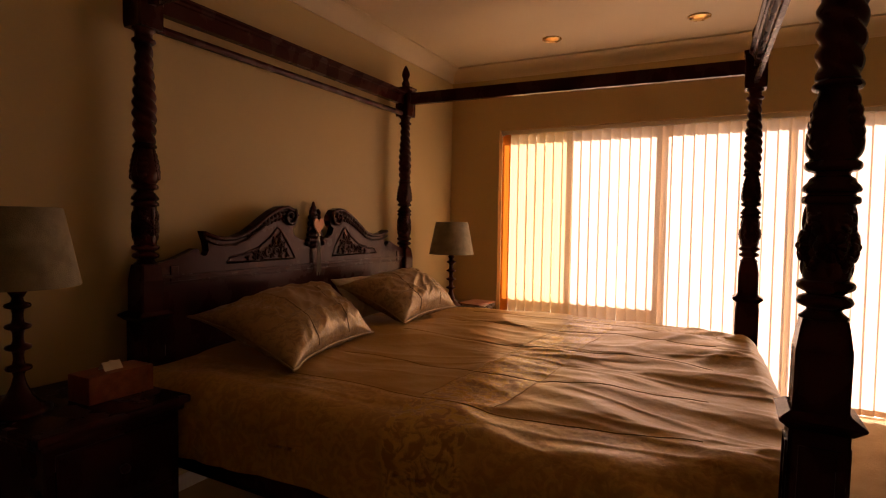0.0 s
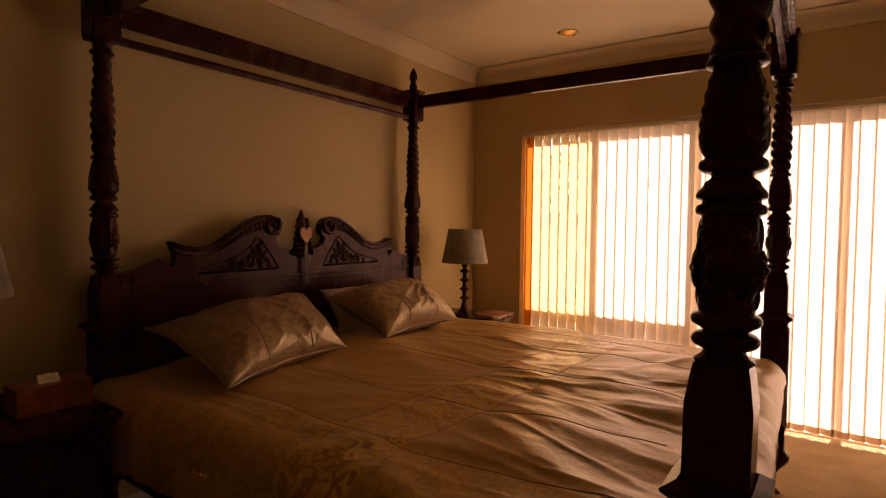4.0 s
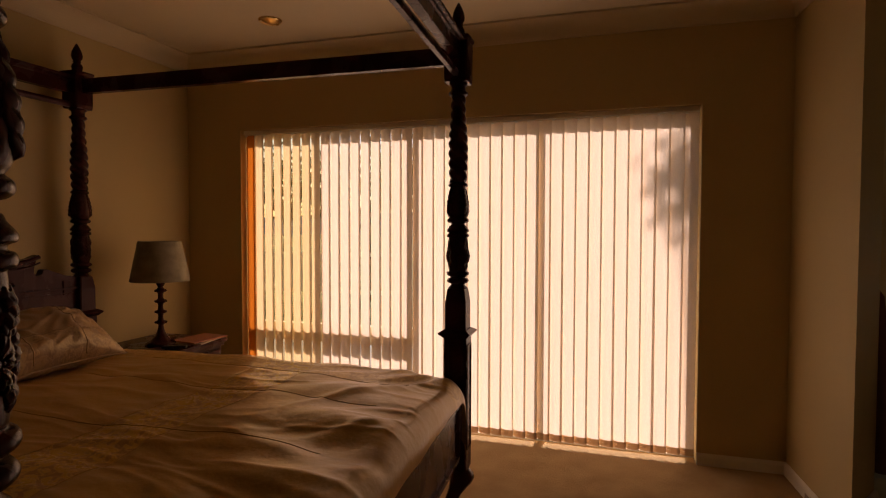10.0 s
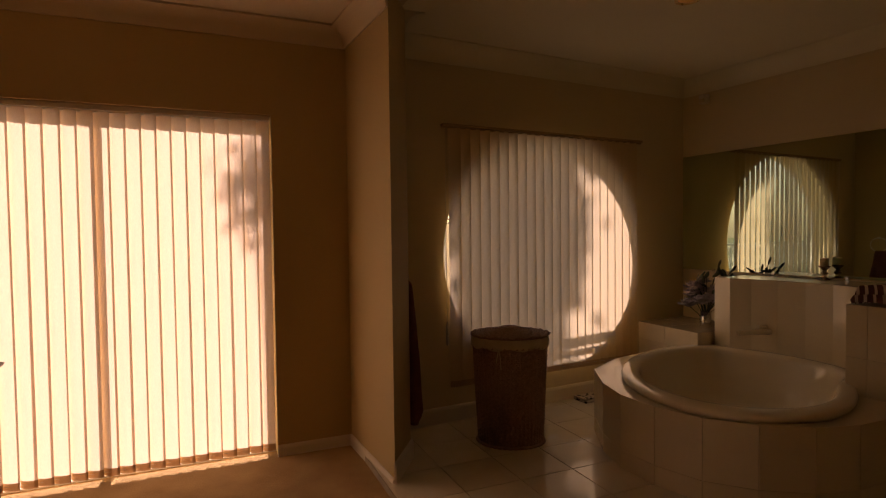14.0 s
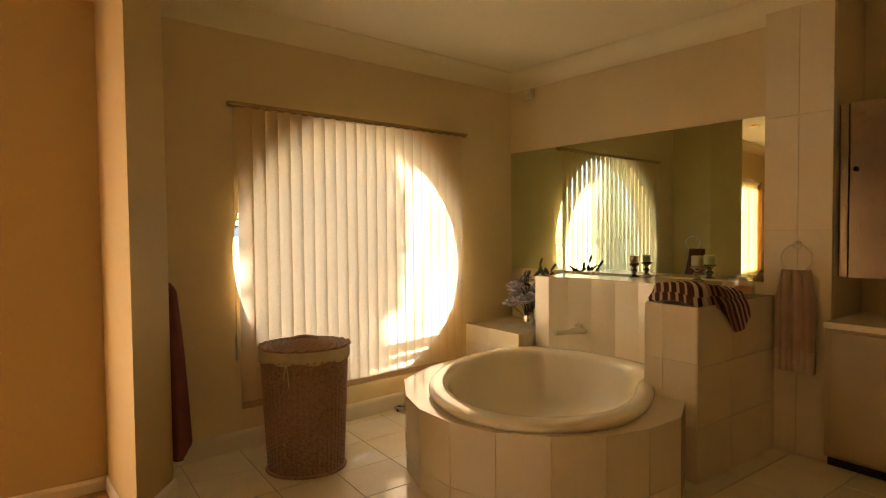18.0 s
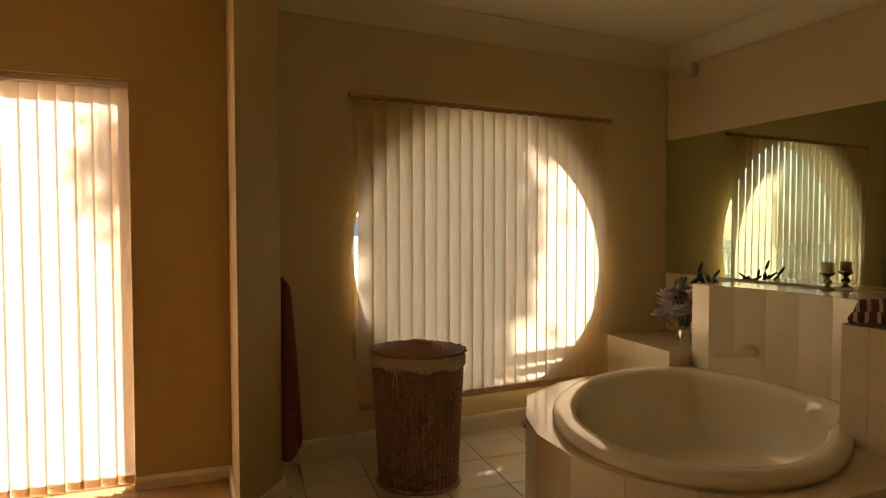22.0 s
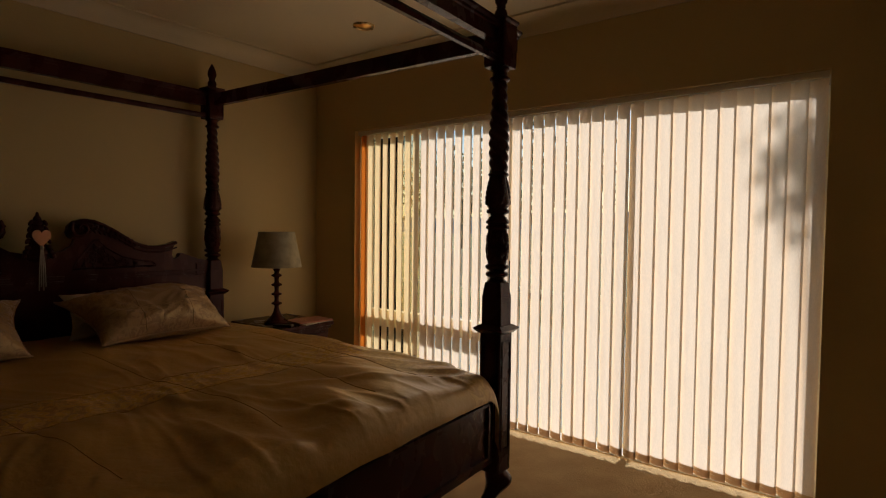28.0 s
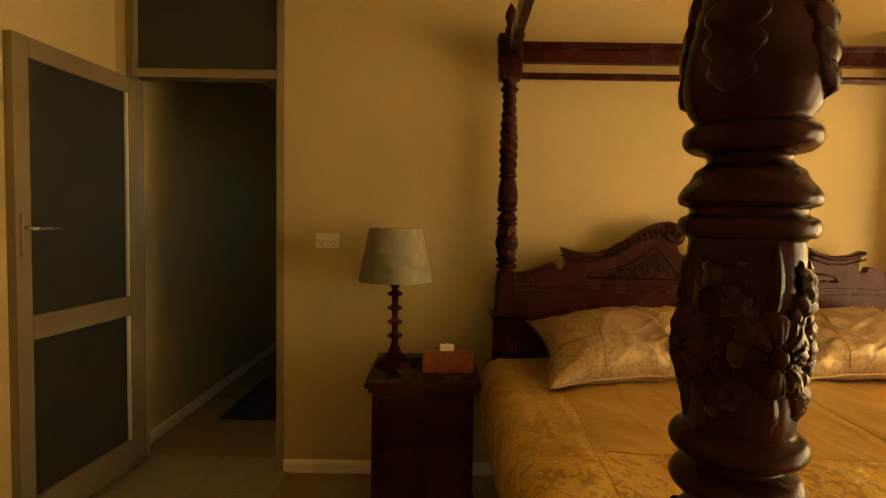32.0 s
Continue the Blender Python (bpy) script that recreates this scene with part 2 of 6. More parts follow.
structure("wall_north_west", boxed(W, WX0, N, N + T, -0.1, H), WALL, "warm cream painted wall beside the window", "wall")
structure("wall_north_east", boxed(WX1, 2.155, N, N + T + 0.1, -0.1, H), WALL, "warm cream painted wall beside the window", "wall")
structure("wall_north_lintel", boxed(WX0, WX1, N, N + T, WZ, H), WALL, "warm cream painted wall over the window", "wall")
structure("wall_nib", sweep(bmesh.new(), [(1.965, N), (2.012, 4.06), (2.197, 4.33), (2.157, N)], -0.1, H), WALL, "cream painted end of the dividing wall", "wall")
structure("wall_south", boxed(W - T, BE + 0.8, S - T, S, -0.1, H), WALL, "warm cream painted bedroom wall", "wall")
structure("wall_east", sweep(bmesh.new(), [(east(BN), BN), (east(2.67), 2.67), (BE + 0.6, 2.67), (BE + 0.6, BN + T), (BE, BN + T)], -0.1, H), BATH_WALL, "cream painted bathroom wall, lightened to bounce more light", "wall")
structure("wall_east_recess", boxed(BE + 0.6, BE + 0.8, S, 2.795, -0.1, H), BATH_WALL, "cream painted wall behind the vanity, lightened to bounce more light", "wall")
structure("ceiling", boxed(W - 3.6, 2.17, S - 1.5, BN + T, H, H + 0.15), CEILING, "cream painted plaster bedroom ceiling", "ceiling")
# one ceiling in two tones: the bathroom half is lightened to bounce light
BATH_CEILING = surface("bath_ceiling_lightened", (0.84, 0.77, 0.56), (0.88, 0.81, 0.60), 0.85, 1.2, 200, 0.05)
structure("ceiling_bathroom", boxed(2.17, BE + 0.8, S - 1.5, BN + T, H, H + 0.15), BATH_CEILING, "cream painted bathroom ceiling, lightened to bounce more light", "ceiling")
structure("wall_hall_south", boxed(W - 3.4, W - T, S - 0.35, S - 0.03, -0.1, H), WALL, "cream painted hallway wall", "wall")
structure("wall_hall_north", boxed(W - 3.4, W - T, 1.5, 1.7, -0.1, H), WALL, "cream painted hallway wall", "wall")
# an unseen opening is added here to let sky light into the hall
bm = boxed(W - 3.6, W - 3.4, S - 0.35, 1.10, -0.1, H)
box(bm, W - 3.6, W - 3.4, 1.45, 1.7, -0.1, H)
box(bm, W - 3.6, W - 3.4, 1.10, 1.45, -0.1, 1.45)
box(bm, W - 3.6, W - 3.4, 1.10, 1.45, 2.0, H)
structure("wall_hall_end", bm, WALL, "cream painted hallway end wall with an added light opening", "wall")


def round_wall(cx, cz, r, x0, x1, y0, y1, h, seg=72):
    """A wall with a round opening through it."""
    bm = bmesh.new()
    pts = []
    for i in range(seg):
        a = 2 * math.pi * i / seg
        c, s = math.cos(a), math.sin(a)
        k = min(((x1 if c > 0 else x0) - cx) / c if abs(c) > 1e-6 else 1e9, ((h if s > 0 else 0.0) - cz) / s if abs(s) > 1e-6 else 1e9)
        pts.append(((cx + r * c, cz + r * s), (cx + k * c, cz + k * s)))
    rows = {y: [(bm.verts.new((p[0], y, p[1])), bm.verts.new((q[0], y, q[1]))) for p, q in pts] for y in (y0, y1)}
    for i in range(seg):
        j = (i + 1) % seg
        for y in (y0, y1):
            a, b = rows[y][i], rows[y][j]
            p, q = a[1].co, b[1].co
            loop = [a[0], a[1]]
            if abs(p.x - q.x) > 1e-5 and abs(p.z - q.z) > 1e-5:
                on_side = p if min(abs(p.x - x0), abs(p.x - x1)) < 1e-5 else q
                other = q if on_side is p else p
                loop.append(bm.verts.new((on_side.x, y, other.z)))
            bm.faces.new(loop + [b[1], b[0]])
        bm.faces.new((rows[y0][i][0], rows[y0][j][0], rows[y1][j][0], rows[y1][i][0]))
    bmesh.ops.recalc_face_normals(bm, faces=bm.faces)
    return bm


RX, RZ, RR = 3.492, 1.168, 0.88
ASKEW = Matrix.Translation((BE, BN, 0)) @ Matrix.Rotation(SKEW, 4, "Z") @ Matrix.Translation((-BE, -BN, 0))


def askew(ob):
    """Turns a thing that was laid out square onto the bathroom's window wall."""
    ob.matrix_basis = ASKEW @ base_of(ob)
    return ob


def north(x, off=0.0):
    """A place in plan on the bathroom's window wall, off metres into the room."""
    p = ASKEW @ Vector((x, BN - off, 0))
    return (p.x, p.y)


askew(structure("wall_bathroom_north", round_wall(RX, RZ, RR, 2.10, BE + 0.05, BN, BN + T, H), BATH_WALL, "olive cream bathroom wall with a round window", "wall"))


# ---- cornices, skirtings ----
def profile_run(p, q, inward, rows, mat, name, label, category):
    """Runs a profile (offset from the wall, z) from p to q in plan; inward: the way off the wall."""
    bm = bmesh.new()
    p, q, n = Vector((*p, 0)), Vector((*q, 0)), Vector((*inward, 0))
    ends = [[bm.verts.new(e + n * o + Vector((0, 0, z))) for o, z in rows] for e in (p, q)]
    k = len(rows)
    for i in range(k):
        j = (i + 1) % k
        bm.faces.new((ends[0][i], ends[0][j], ends[1][j], ends[1][i]))
    bm.faces.new(ends[0])
    bm.faces.new(list(reversed(ends[1])))
    bmesh.ops.recalc_face_normals(bm, faces=bm.faces)
    return structure(name, bm, mat, label, category)


def cove(d=0.11, k=9):
    rows = [(0.0, H - d), (0.012, H - d)]
    for i in range(k + 1):
        a = math.pi / 2 * i / k
        rows.append((0.012 + (d - 0.024) * (1 - math.cos(a)), H - d + 0.006 + (d - 0.018) * math.sin(a)))
    return rows + [(d - 0.012, H - 0.012), (d, H - 0.012), (d, H), (0.0, H)]


def soft_cove(d=0.125, k=12):
    """A plain hollow cove with no steps."""
    return [(0.0, H - d), (0.006, H - d)] + [(0.006 + (d - 0.006) * (1 - math.cos(math.pi / 2 * i / k)), H - d + 0.004 + (d - 0.008) * math.sin(math.pi / 2 * i / k)) for i in range(k + 1)] + [(d, H), (0.0, H)]


CORN = surface("cornice_plaster", (0.72, 0.62, 0.44), (0.78, 0.68, 0.50), 0.7, 2, 120, 0.04)
OFF_N = (math.sin(SKEW), -math.cos(SKEW))
for p, q, n in (((W, 0.64), (W, N), (1, 0)), ((W, N), (NIB0, N), (0, -1)), ((2.012, 4.06), (1.965, N), (-1, 0)), (north(2.155), (BE, BN), OFF_N), ((2.197, 4.33), (2.155, N), (1, 0)), ((BE, BN), (east(2.672), 2.672), (-0.9962, -0.0872))):
    # the bathroom's cornice is lightened for the light it catches
    profile_run(p, q, n, cove(0.11) if p[0] < 2.1 else soft_cove(), CEILING if p[0] < 2.1 else BATH_CEILING, "cornice", "cream coved plaster cornice under the ceiling", "cornice")


def skirting(z, h):
    return [(0.0, z), (0.014, z), (0.014, z + h - 0.020), (0.010, z + h - 0.007), (0.004, z + h), (0.0, z + h)]


for p, q, n in (((W, 0.64), (W, N), (1, 0)), ((W, N), (WX0, N), (0, -1)), ((WX1, N), (NIB0, N), (0, -1)), ((2.012, 4.06), (1.965, N), (-1, 0)), ((W - 3.4, S - 0.03), (W - T, S - 0.03), (0, 1))):
    profile_run(p, q, n, skirting(FZ, 0.068), TRIM, "baseboard", "white painted timber skirting board", "skirting board")
for p, q, n in (((2.005, 4.05), (2.204, 4.34), (0.825, -0.565)), ((2.197, 4.33), (2.155, N), (1, 0)), (north(2.155), north(4.45), OFF_N)):
    profile_run(p, q, n, skirting(BF, 0.115), TRIM, "baseboard", "cream tiled skirting along the bathroom wall", "skirting board")


# ---- tiles ----
TILE_MESH = {}


def tile_piece(w, h, thick=0.006):
    key = (round(w, 4), round(h, 4))
    if key not in TILE_MESH:
        TILE_MESH[key] = boxed(-w / 2, w / 2, -h / 2, h / 2, 0, thick, bevel=0.0015)
        TILE_MESH[key] = mesh_of("tile", TILE_MESH[key], None)
    return TILE_MESH[key]


def random_tone(m, amount=0.12):
    """Lets each piece differ a little in brightness."""
    n, l = m.node_tree.nodes, m.node_tree.links
    info = n.new("ShaderNodeObjectInfo")
    mr = n.new("ShaderNodeMapRange")
    mr.inputs[3].default_value = 1 - amount
    mr.inputs[4].default_value = 1 + amount
    l.new(info.outputs["Random"], mr.inputs[0])
    sc = n.new("ShaderNodeVectorMath")
    sc.operation = "SCALE"
    b = n["Principled BSDF"]
    src = b.inputs["Base Color"].links[0].from_socket
    l.new(src, sc.inputs[0])
    l.new(mr.outputs[0], sc.inputs["Scale"])
    l.new(sc.outputs[0], b.inputs["Base Color"])


random_tone(TILE, 0.05)
random_tone(WALL_TILE, 0.04)


def tile_field(parent, origin, u, v, us, vs, mat, gap=0.004):
    """Tiles on a plane through origin with axes u, v; us, vs: the joint places along them."""
    u, v = Vector(u).normalized(), Vector(v).normalized()
    n = u.cross(v)
    for a0, a1 in zip(us, us[1:]):
        for b0, b1 in zip(vs, vs[1:]):
            me = tile_piece(a1 - a0 - gap, b1 - b0 - gap)
            if not me.materials:
                me.materials.append(mat)
            use = me
            if me.materials[0] is not mat:
                key = (me.name, mat.name)
                if key not in TILE_MESH:
                    TILE_MESH[key] = me.copy()
                    TILE_MESH[key].materials.clear()
                    TILE_MESH[key].materials.append(mat)
                use = TILE_MESH[key]
            m = Matrix((u, v, n)).transposed().to_4x4()
            m.translation = Vector(origin) + u * (a0 + a1) / 2 + v * (b0 + b1) / 2 - n * 0.002
            part_of("tile", use, parent, at=m)


def steps(a, b, first, size):
    """Joint places from a to b, with one at first."""
    out = [a]
    k = math.ceil((a - first) / size + 1e-6)
    while first + k * size < b - 1e-4:
        if first + k * size > a + 1e-4:
            out.append(first + k * size)
        k += 1
    return out + [b]


# ---- windows ----
FRAME = surface("white_window_frame", (0.62, 0.58, 0.50), (0.70, 0.66, 0.58), 0.4, 4, 80, 0.03)
# the yellow light from behind the end pane is put into its tint
YELLOW_CAST = glass_material("yellow_cast_glass", (1.0, 0.955, 0.78))
window = thing("window_1", (0, 4.95, 0), "wide aluminium sliding window doors behind the blind", "sliding door", kind="structure")
part("window_frame", boxed(WX0, WX1, 4.93, 4.99, WZ - 0.045, WZ, bevel=0.003), FRAME, window)
part("window_sill", boxed(WX0, WX1, 4.89, 5.0, -0.06, FZ + 0.012, bevel=0.003), FRAME, window)
for x0, x1 in ((WX0, WX0 + 0.04), (-0.955, -0.91), (-0.265, -0.185), (0.59, 0.64), (WX1 - 0.04, WX1)):
    part("mullion", boxed(x0, x1, 4.92, 4.985, FZ + 0.012, WZ - 0.05, bevel=0.003), FRAME, window)
part("window_rail", boxed(WX0 + 0.04, -0.265, 4.93, 4.985, 0.51, 0.64, bevel=0.003), FRAME, window)
for x0, x1, m in ((WX0 + 0.04, -0.955, YELLOW_CAST), (-0.91, -0.265, GLASS), (-0.185, 0.59, GLASS), (0.64, WX1 - 0.04, GLASS)):
    pane = part("pane", boxed(x0, x1, 4.955, 4.961, FZ + 0.012, WZ - 0.05), m, window)
    pane.visible_shadow = m is YELLOW_CAST
LATCH = surface("black_latch", (0.012, 0.011, 0.010), (0.02, 0.018, 0.016), 0.4, 30, 90, 0.05)
part("latch", boxed(-0.225, -0.195, 4.88, 4.92, 0.88, 1.08, bevel=0.006), LATCH, window, "black sliding door latch")
round_window = thing("window_2", (RX, BN + 0.1, RZ), "large round fixed bathroom window", "round window", kind="structure")
bm = bmesh.new()
ring = [(RR - 0.012, BN + 0.165), (RR, BN + 0.165), (RR, BN + 0.198), (RR - 0.012, BN + 0.198)]
cols = []
for i in range(64):
    a = 2 * math.pi * i / 64
    cols.append([bm.verts.new((RX + q * math.cos(a), y, RZ + q * math.sin(a))) for q, y in ring])
for i in range(64):
    c0, c1 = cols[i], cols[(i + 1) % 64]
    for j in range(4):
        bm.faces.new((c0[j], c0[(j + 1) % 4], c1[(j + 1) % 4], c1[j]))
bmesh.ops.recalc_face_normals(bm, faces=bm.faces)
part("window_frame", bm, FRAME, round_window)
bm = bmesh.new()
for y in (BN + 0.178, BN + 0.182):
    bm.faces.new([bm.verts.new((RX + RR * math.cos(2 * math.pi * i / 64), y, RZ + RR * math.sin(2 * math.pi * i / 64))) for i in range(64)])
part("pane", bm, GLASS, round_window).visible_shadow = False
askew(round_window)


# ---- vertical blinds ----
ORANGE = slat_material("orange_fabric", (0.50, 0.17, 0.03), (0.66, 0.20, 0.03), 0.30)
WEIGHT = slat_material("weight_pocket", (0.70, 0.50, 0.30), (0.42, 0.27, 0.15), 0.40)
CHAIN = surface("white_chain", (0.55, 0.5, 0.42), (0.65, 0.6, 0.5), 0.4, 40, 200, 0.0)


def blind(x0, x1, y, z0, z1, pitch, tilt, label, first=None, ext=0.005, rail_mat=None, fabric=SLAT, curl=0.0125):
    b = thing("vertical_blind", ((x0 + x1) / 2, y, z1), label, "vertical blind")
    bm = boxed(x0 - ext, x1 + ext, y - 0.022, y + 0.022, z1 + 0.004, z1 + (0.034 if rail_mat is None else 0.022), bevel=0.004)
    box(bm, x0 - ext, x1 + ext, y - 0.006, y + 0.006, z1 - 0.006, z1 + 0.004)
    part("headrail", bm, rail_mat or TRIM, b, "cream headrail")
    k = int(round((x1 - x0) / pitch))
    w = 0.0880
    rnd = random.Random(7)
    places = []
    for i in range(k):
        cx = x0 + (i + 0.5) * (x1 - x0) / k
        a = radians(tilt + rnd.uniform(-3, 3))
        sway = rnd.uniform(-0.004, 0.004)

        def strip(za, zb, out, n=8):
            bm = bmesh.new()
            cols = []
            for j in range(n + 1):
                u = (j / n - 0.5) * w
                bow = curl * (1 - (2 * j / n - 1) ** 2) + out
                px, py = u * math.cos(a) + bow * math.sin(a), u * math.sin(a) - bow * math.cos(a)
                cols.append([bm.verts.new((cx + px + sway * (z1 - z) / (z1 - z0), y + py, z)) for z in (za, (za + zb) / 2, zb)])
            for c0, c1 in zip(cols, cols[1:]):
                for q in range(2):
                    f = bm.faces.new((c0[q], c1[q], c1[q + 1], c0[q + 1]))
                    f.smooth = True
            return bm
        slat = part("slat", strip(z0, z1, 0.0), ORANGE if first and i < first else fabric, b, "orange fabric slat" if first and i < first else "")
        part("weight", strip(z0 + 0.001, z0 + 0.042, 0.0012, 4), WEIGHT, slat)
        places.append((cx + sway, math.cos(a), math.sin(a)))
    bm = bmesh.new()
    for side in (-1, 1):
        for (xa, ca, sa), (xb, cb, sb) in zip(places, places[1:]):
            p = Vector((xa + side * 0.036 * ca, y + side * 0.036 * sa, z0 + 0.03))
            q = Vector((xb + side * 0.036 * cb, y + side * 0.036 * sb, z0 + 0.03))
            tube(bm, [p, (p + q) / 2 - Vector((0, 0, 0.008)), q], 0.0012, 4)
    part("chain", bm, CHAIN, b, "thin linking chain at the hems")
    return b


blind(WX0 + 0.012, WX1 - 0.012, 4.848, FZ + 0.028, 1.999, 0.0765, -18, "closed beige vertical blind over the sliding doors", first=1)
cord_blind = blind(2.635, 4.355, BN - 0.058, 0.270, 2.022, 0.0765, -9, "closed beige vertical blind over the round window", fabric=BATH_SLAT, curl=0.005, ext=0.055, rail_mat=surface("tan_headrail", (0.42, 0.28, 0.13), (0.50, 0.34, 0.17), 0.45, 5, 80, 0.04))
bm = bmesh.new()
tube(bm, [(2.605, BN - 0.07, 2.02), (2.60, BN - 0.06, 1.4), (2.602, BN - 0.06, 0.72)], 0.002, 5)
lathe(bm, [(0.004, 0.56), (0.009, 0.57), (0.010, 0.68), (0.004, 0.72)], 8, 2.602, BN - 0.06)
part("pull_cord", bm, CHAIN, cord_blind, "hanging pull cord with a weight")
askew(cord_blind)

# ---- downlights ----
BRASS = surface("brass_trim", (0.72, 0.50, 0.20), (0.80, 0.58, 0.26), 0.28, 10, 90, 0.0, metal=0.9)
LAMP_FACE = surface("gilt_reflector", (0.90, 0.52, 0.15), (0.96, 0.60, 0.20), 0.38, 8, 60, 0.02, metal=0.9)
dl = thing("downlight", (-0.955, 4.30, H), "small round brass recessed ceiling downlight, unlit", "downlight", "recessed ceiling downlights")
bm = lathe(bmesh.new(), [(0.050, H - 0.002), (0.054, H - 0.009), (0.064, H - 0.012), (0.070, H - 0.007), (0.071, H + 0.002)], 36, -0.955, 4.30, caps=False)
part("trim_ring", bm, BRASS, dl)
bm = lathe(bmesh.new(), [(0.051, H - 0.004), (0.044, H - 0.008), (0.034, H - 0.013), (0.022, H - 0.017), (0.010, H - 0.019), (0.001, H - 0.0195)], 28, -0.955, 4.30, caps=False)
part("lamp_face", bm, LAMP_FACE, dl)
for p in ((0.018, 4.266), (0.98, 4.22), (3.586, 3.628), (-0.955, 2.6), (0.02, 2.6), (0.98, 2.6)):
    copy_thing(dl, Matrix.Translation((*p, H)))

# ---- door and hallway ----
door = thing("door_1", (W - 0.02, -0.14, 0), "open aluminium door with two dark frosted glass panels", "door", kind="structure")


def leaf_box(a0, a1, b0, b1, z0, z1, bevel=0.003):
    """A box in the door leaf: a along the leaf from its hinge, b across it."""
    bm = boxed(a0, a1, b0, b1, z0, z1, bevel=bevel)
    ang = radians(-5.0)
    bmesh.ops.transform(bm, matrix=Matrix.Translation((W - 0.02, -0.135, 0)) @ Matrix.Rotation(ang, 4, "Z"), verts=bm.verts)
    return bm


LEAF = 0.76
for a0, a1, z0, z1 in ((0, 0.075, 0.012, 2.0), (LEAF - 0.075, LEAF, 0.012, 2.0), (0.075, LEAF - 0.075, 1.92, 2.0), (0.075, LEAF - 0.075, 0.80, 0.90), (0.075, LEAF - 0.075, 0.012, 0.16)):
    part("stile" if z1 - z0 > 1 else "rail", leaf_box(a0, a1, -0.02, 0.02, z0, z1), ALU, door)
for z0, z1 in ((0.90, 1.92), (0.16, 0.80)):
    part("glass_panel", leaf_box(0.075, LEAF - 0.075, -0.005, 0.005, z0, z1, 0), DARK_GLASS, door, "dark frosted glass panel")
bead = surface("light_bead", (0.74, 0.66, 0.50), (0.80, 0.72, 0.56), 0.35, 6, 90, 0.0)
for z0, z1 in ((0.90, 1.92), (0.16, 0.80)):
    part("glazing_bead", leaf_box(0.077, 0.092, 0.005, 0.018, z0, z1, 0.001), bead, door)
CHROME = surface("satin_chrome", (0.72, 0.72, 0.70), (0.80, 0.80, 0.78), 0.2, 20, 90, 0.0, metal=1.0)
bm = leaf_box(LEAF - 0.055, LEAF - 0.02, 0.02, 0.028, 1.14, 1.31, 0.002)
part("handle_plate", bm, ALU, door)
bm = bmesh.new()
tube(bm, [(LEAF - 0.038, 0.028, 1.25), (LEAF - 0.038, 0.06, 1.25), (LEAF - 0.05, 0.068, 1.25), (LEAF - 0.16, 0.068, 1.248)], 0.009, 8)
bmesh.ops.transform(bm, matrix=Matrix.Translation((W - 0.02, -0.135, 0)) @ Matrix.Rotation(radians(-5.0), 4, "Z"), verts=bm.verts)
part("door_handle", bm, CHROME, door, "satin chrome lever handle")
frame_ob = thing("door_frame", (W - 0.05, 0.25, 0), "aluminium door frame with a dark glass transom", "door frame", kind="structure")
for y0, y1, z0, z1 in ((-0.165, -0.125, FZ, H), (0.60, 0.64, FZ, H), (-0.125, 0.60, 2.015, 2.06), (-0.125, 0.60, H - 0.05, H)):
    part("jamb" if z1 - z0 > 1 else "transom_bar", boxed(W - 0.09, W + 0.004, y0, y1, z0, z1, bevel=0.003), ALU, frame_ob)
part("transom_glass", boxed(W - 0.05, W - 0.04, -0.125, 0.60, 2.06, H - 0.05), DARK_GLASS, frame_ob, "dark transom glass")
structure("wall_west_stub", boxed(W - T, W, S, -0.165, -0.1, H), WALL, "cream painted wall beside the door", "wall")
entry = structure("floor_entry", boxed(W - 0.17, -0.95, S, 0.665, FZ - 0.004, FZ + 0.002), GROUT, "cream tiled entry floor", "tiled floor")
ENTRY_TILE = surface("tan_entry_tile", (0.44, 0.36, 0.22), (0.50, 0.41, 0.26), 0.22, 5, 60, 0.03)
random_tone(ENTRY_TILE, 0.04)
tile_field(entry, (0, 0, FZ + 0.003), (1, 0, 0), (0, 1, 0), [W - 0.168, -1.752, -1.352, -0.952], [S, -0.128, 0.27, 0.663], ENTRY_TILE)
RUG = surface("dark_patterned_rug", (0.020, 0.014, 0.010), (0.11, 0.05, 0.03), 0.95, 14, 200, 0.6, stain=0.5)
rug = thing("hall_rug", (-3.2, 0.35, FZ), "dark patterned hallway rug", "rug")
part("rug_surface", boxed(-3.75, -2.78, 0.0, 0.9, FZ - 0.002, FZ + 0.012, bevel=0.003), RUG, rug)
part("border", boxed(-2.80, -2.76, 0.0, 0.9, FZ - 0.002, FZ + 0.010, bevel=0.002), LATCH, rug, "dark bound edge")

# double power point
sw = thing("power_point", (W, 0.864, 1.195), "white double power point plate on the wall", "power point")
part("plate", boxed(W, W + 0.008, 0.802, 0.926, 1.157, 1.233, bevel=0.003), TRIM, sw)
for y in (0.832, 0.896):
    part("rocker", boxed(W + 0.007, W + 0.013, y - 0.008, y + 0.008, 1.208, 1.223, bevel=0.002), CORN, sw)
    bm = bmesh.new()
    for dy, z0, z1 in ((-0.009, 1.186, 1.196), (0.009, 1.186, 1.196), (0.0, 1.166, 1.177)):
        box(bm, W + 0.0075, W + 0.0086, y + dy - 0.0016, y + dy + 0.0016, z0, z1)
    part("socket_slots", bm, LATCH, sw, "dark socket slots")


# ---- the four-poster bed ----
POSTS = {"sw": (-1.885, 1.775), "nw": (-1.88, 3.80), "se": (0.429, 1.703), "ne": (0.338, 3.86)}
bed = thing("four_poster_bed", (-0.75, 2.78, 0), "dark carved mahogany four-poster canopy bed", "bed")


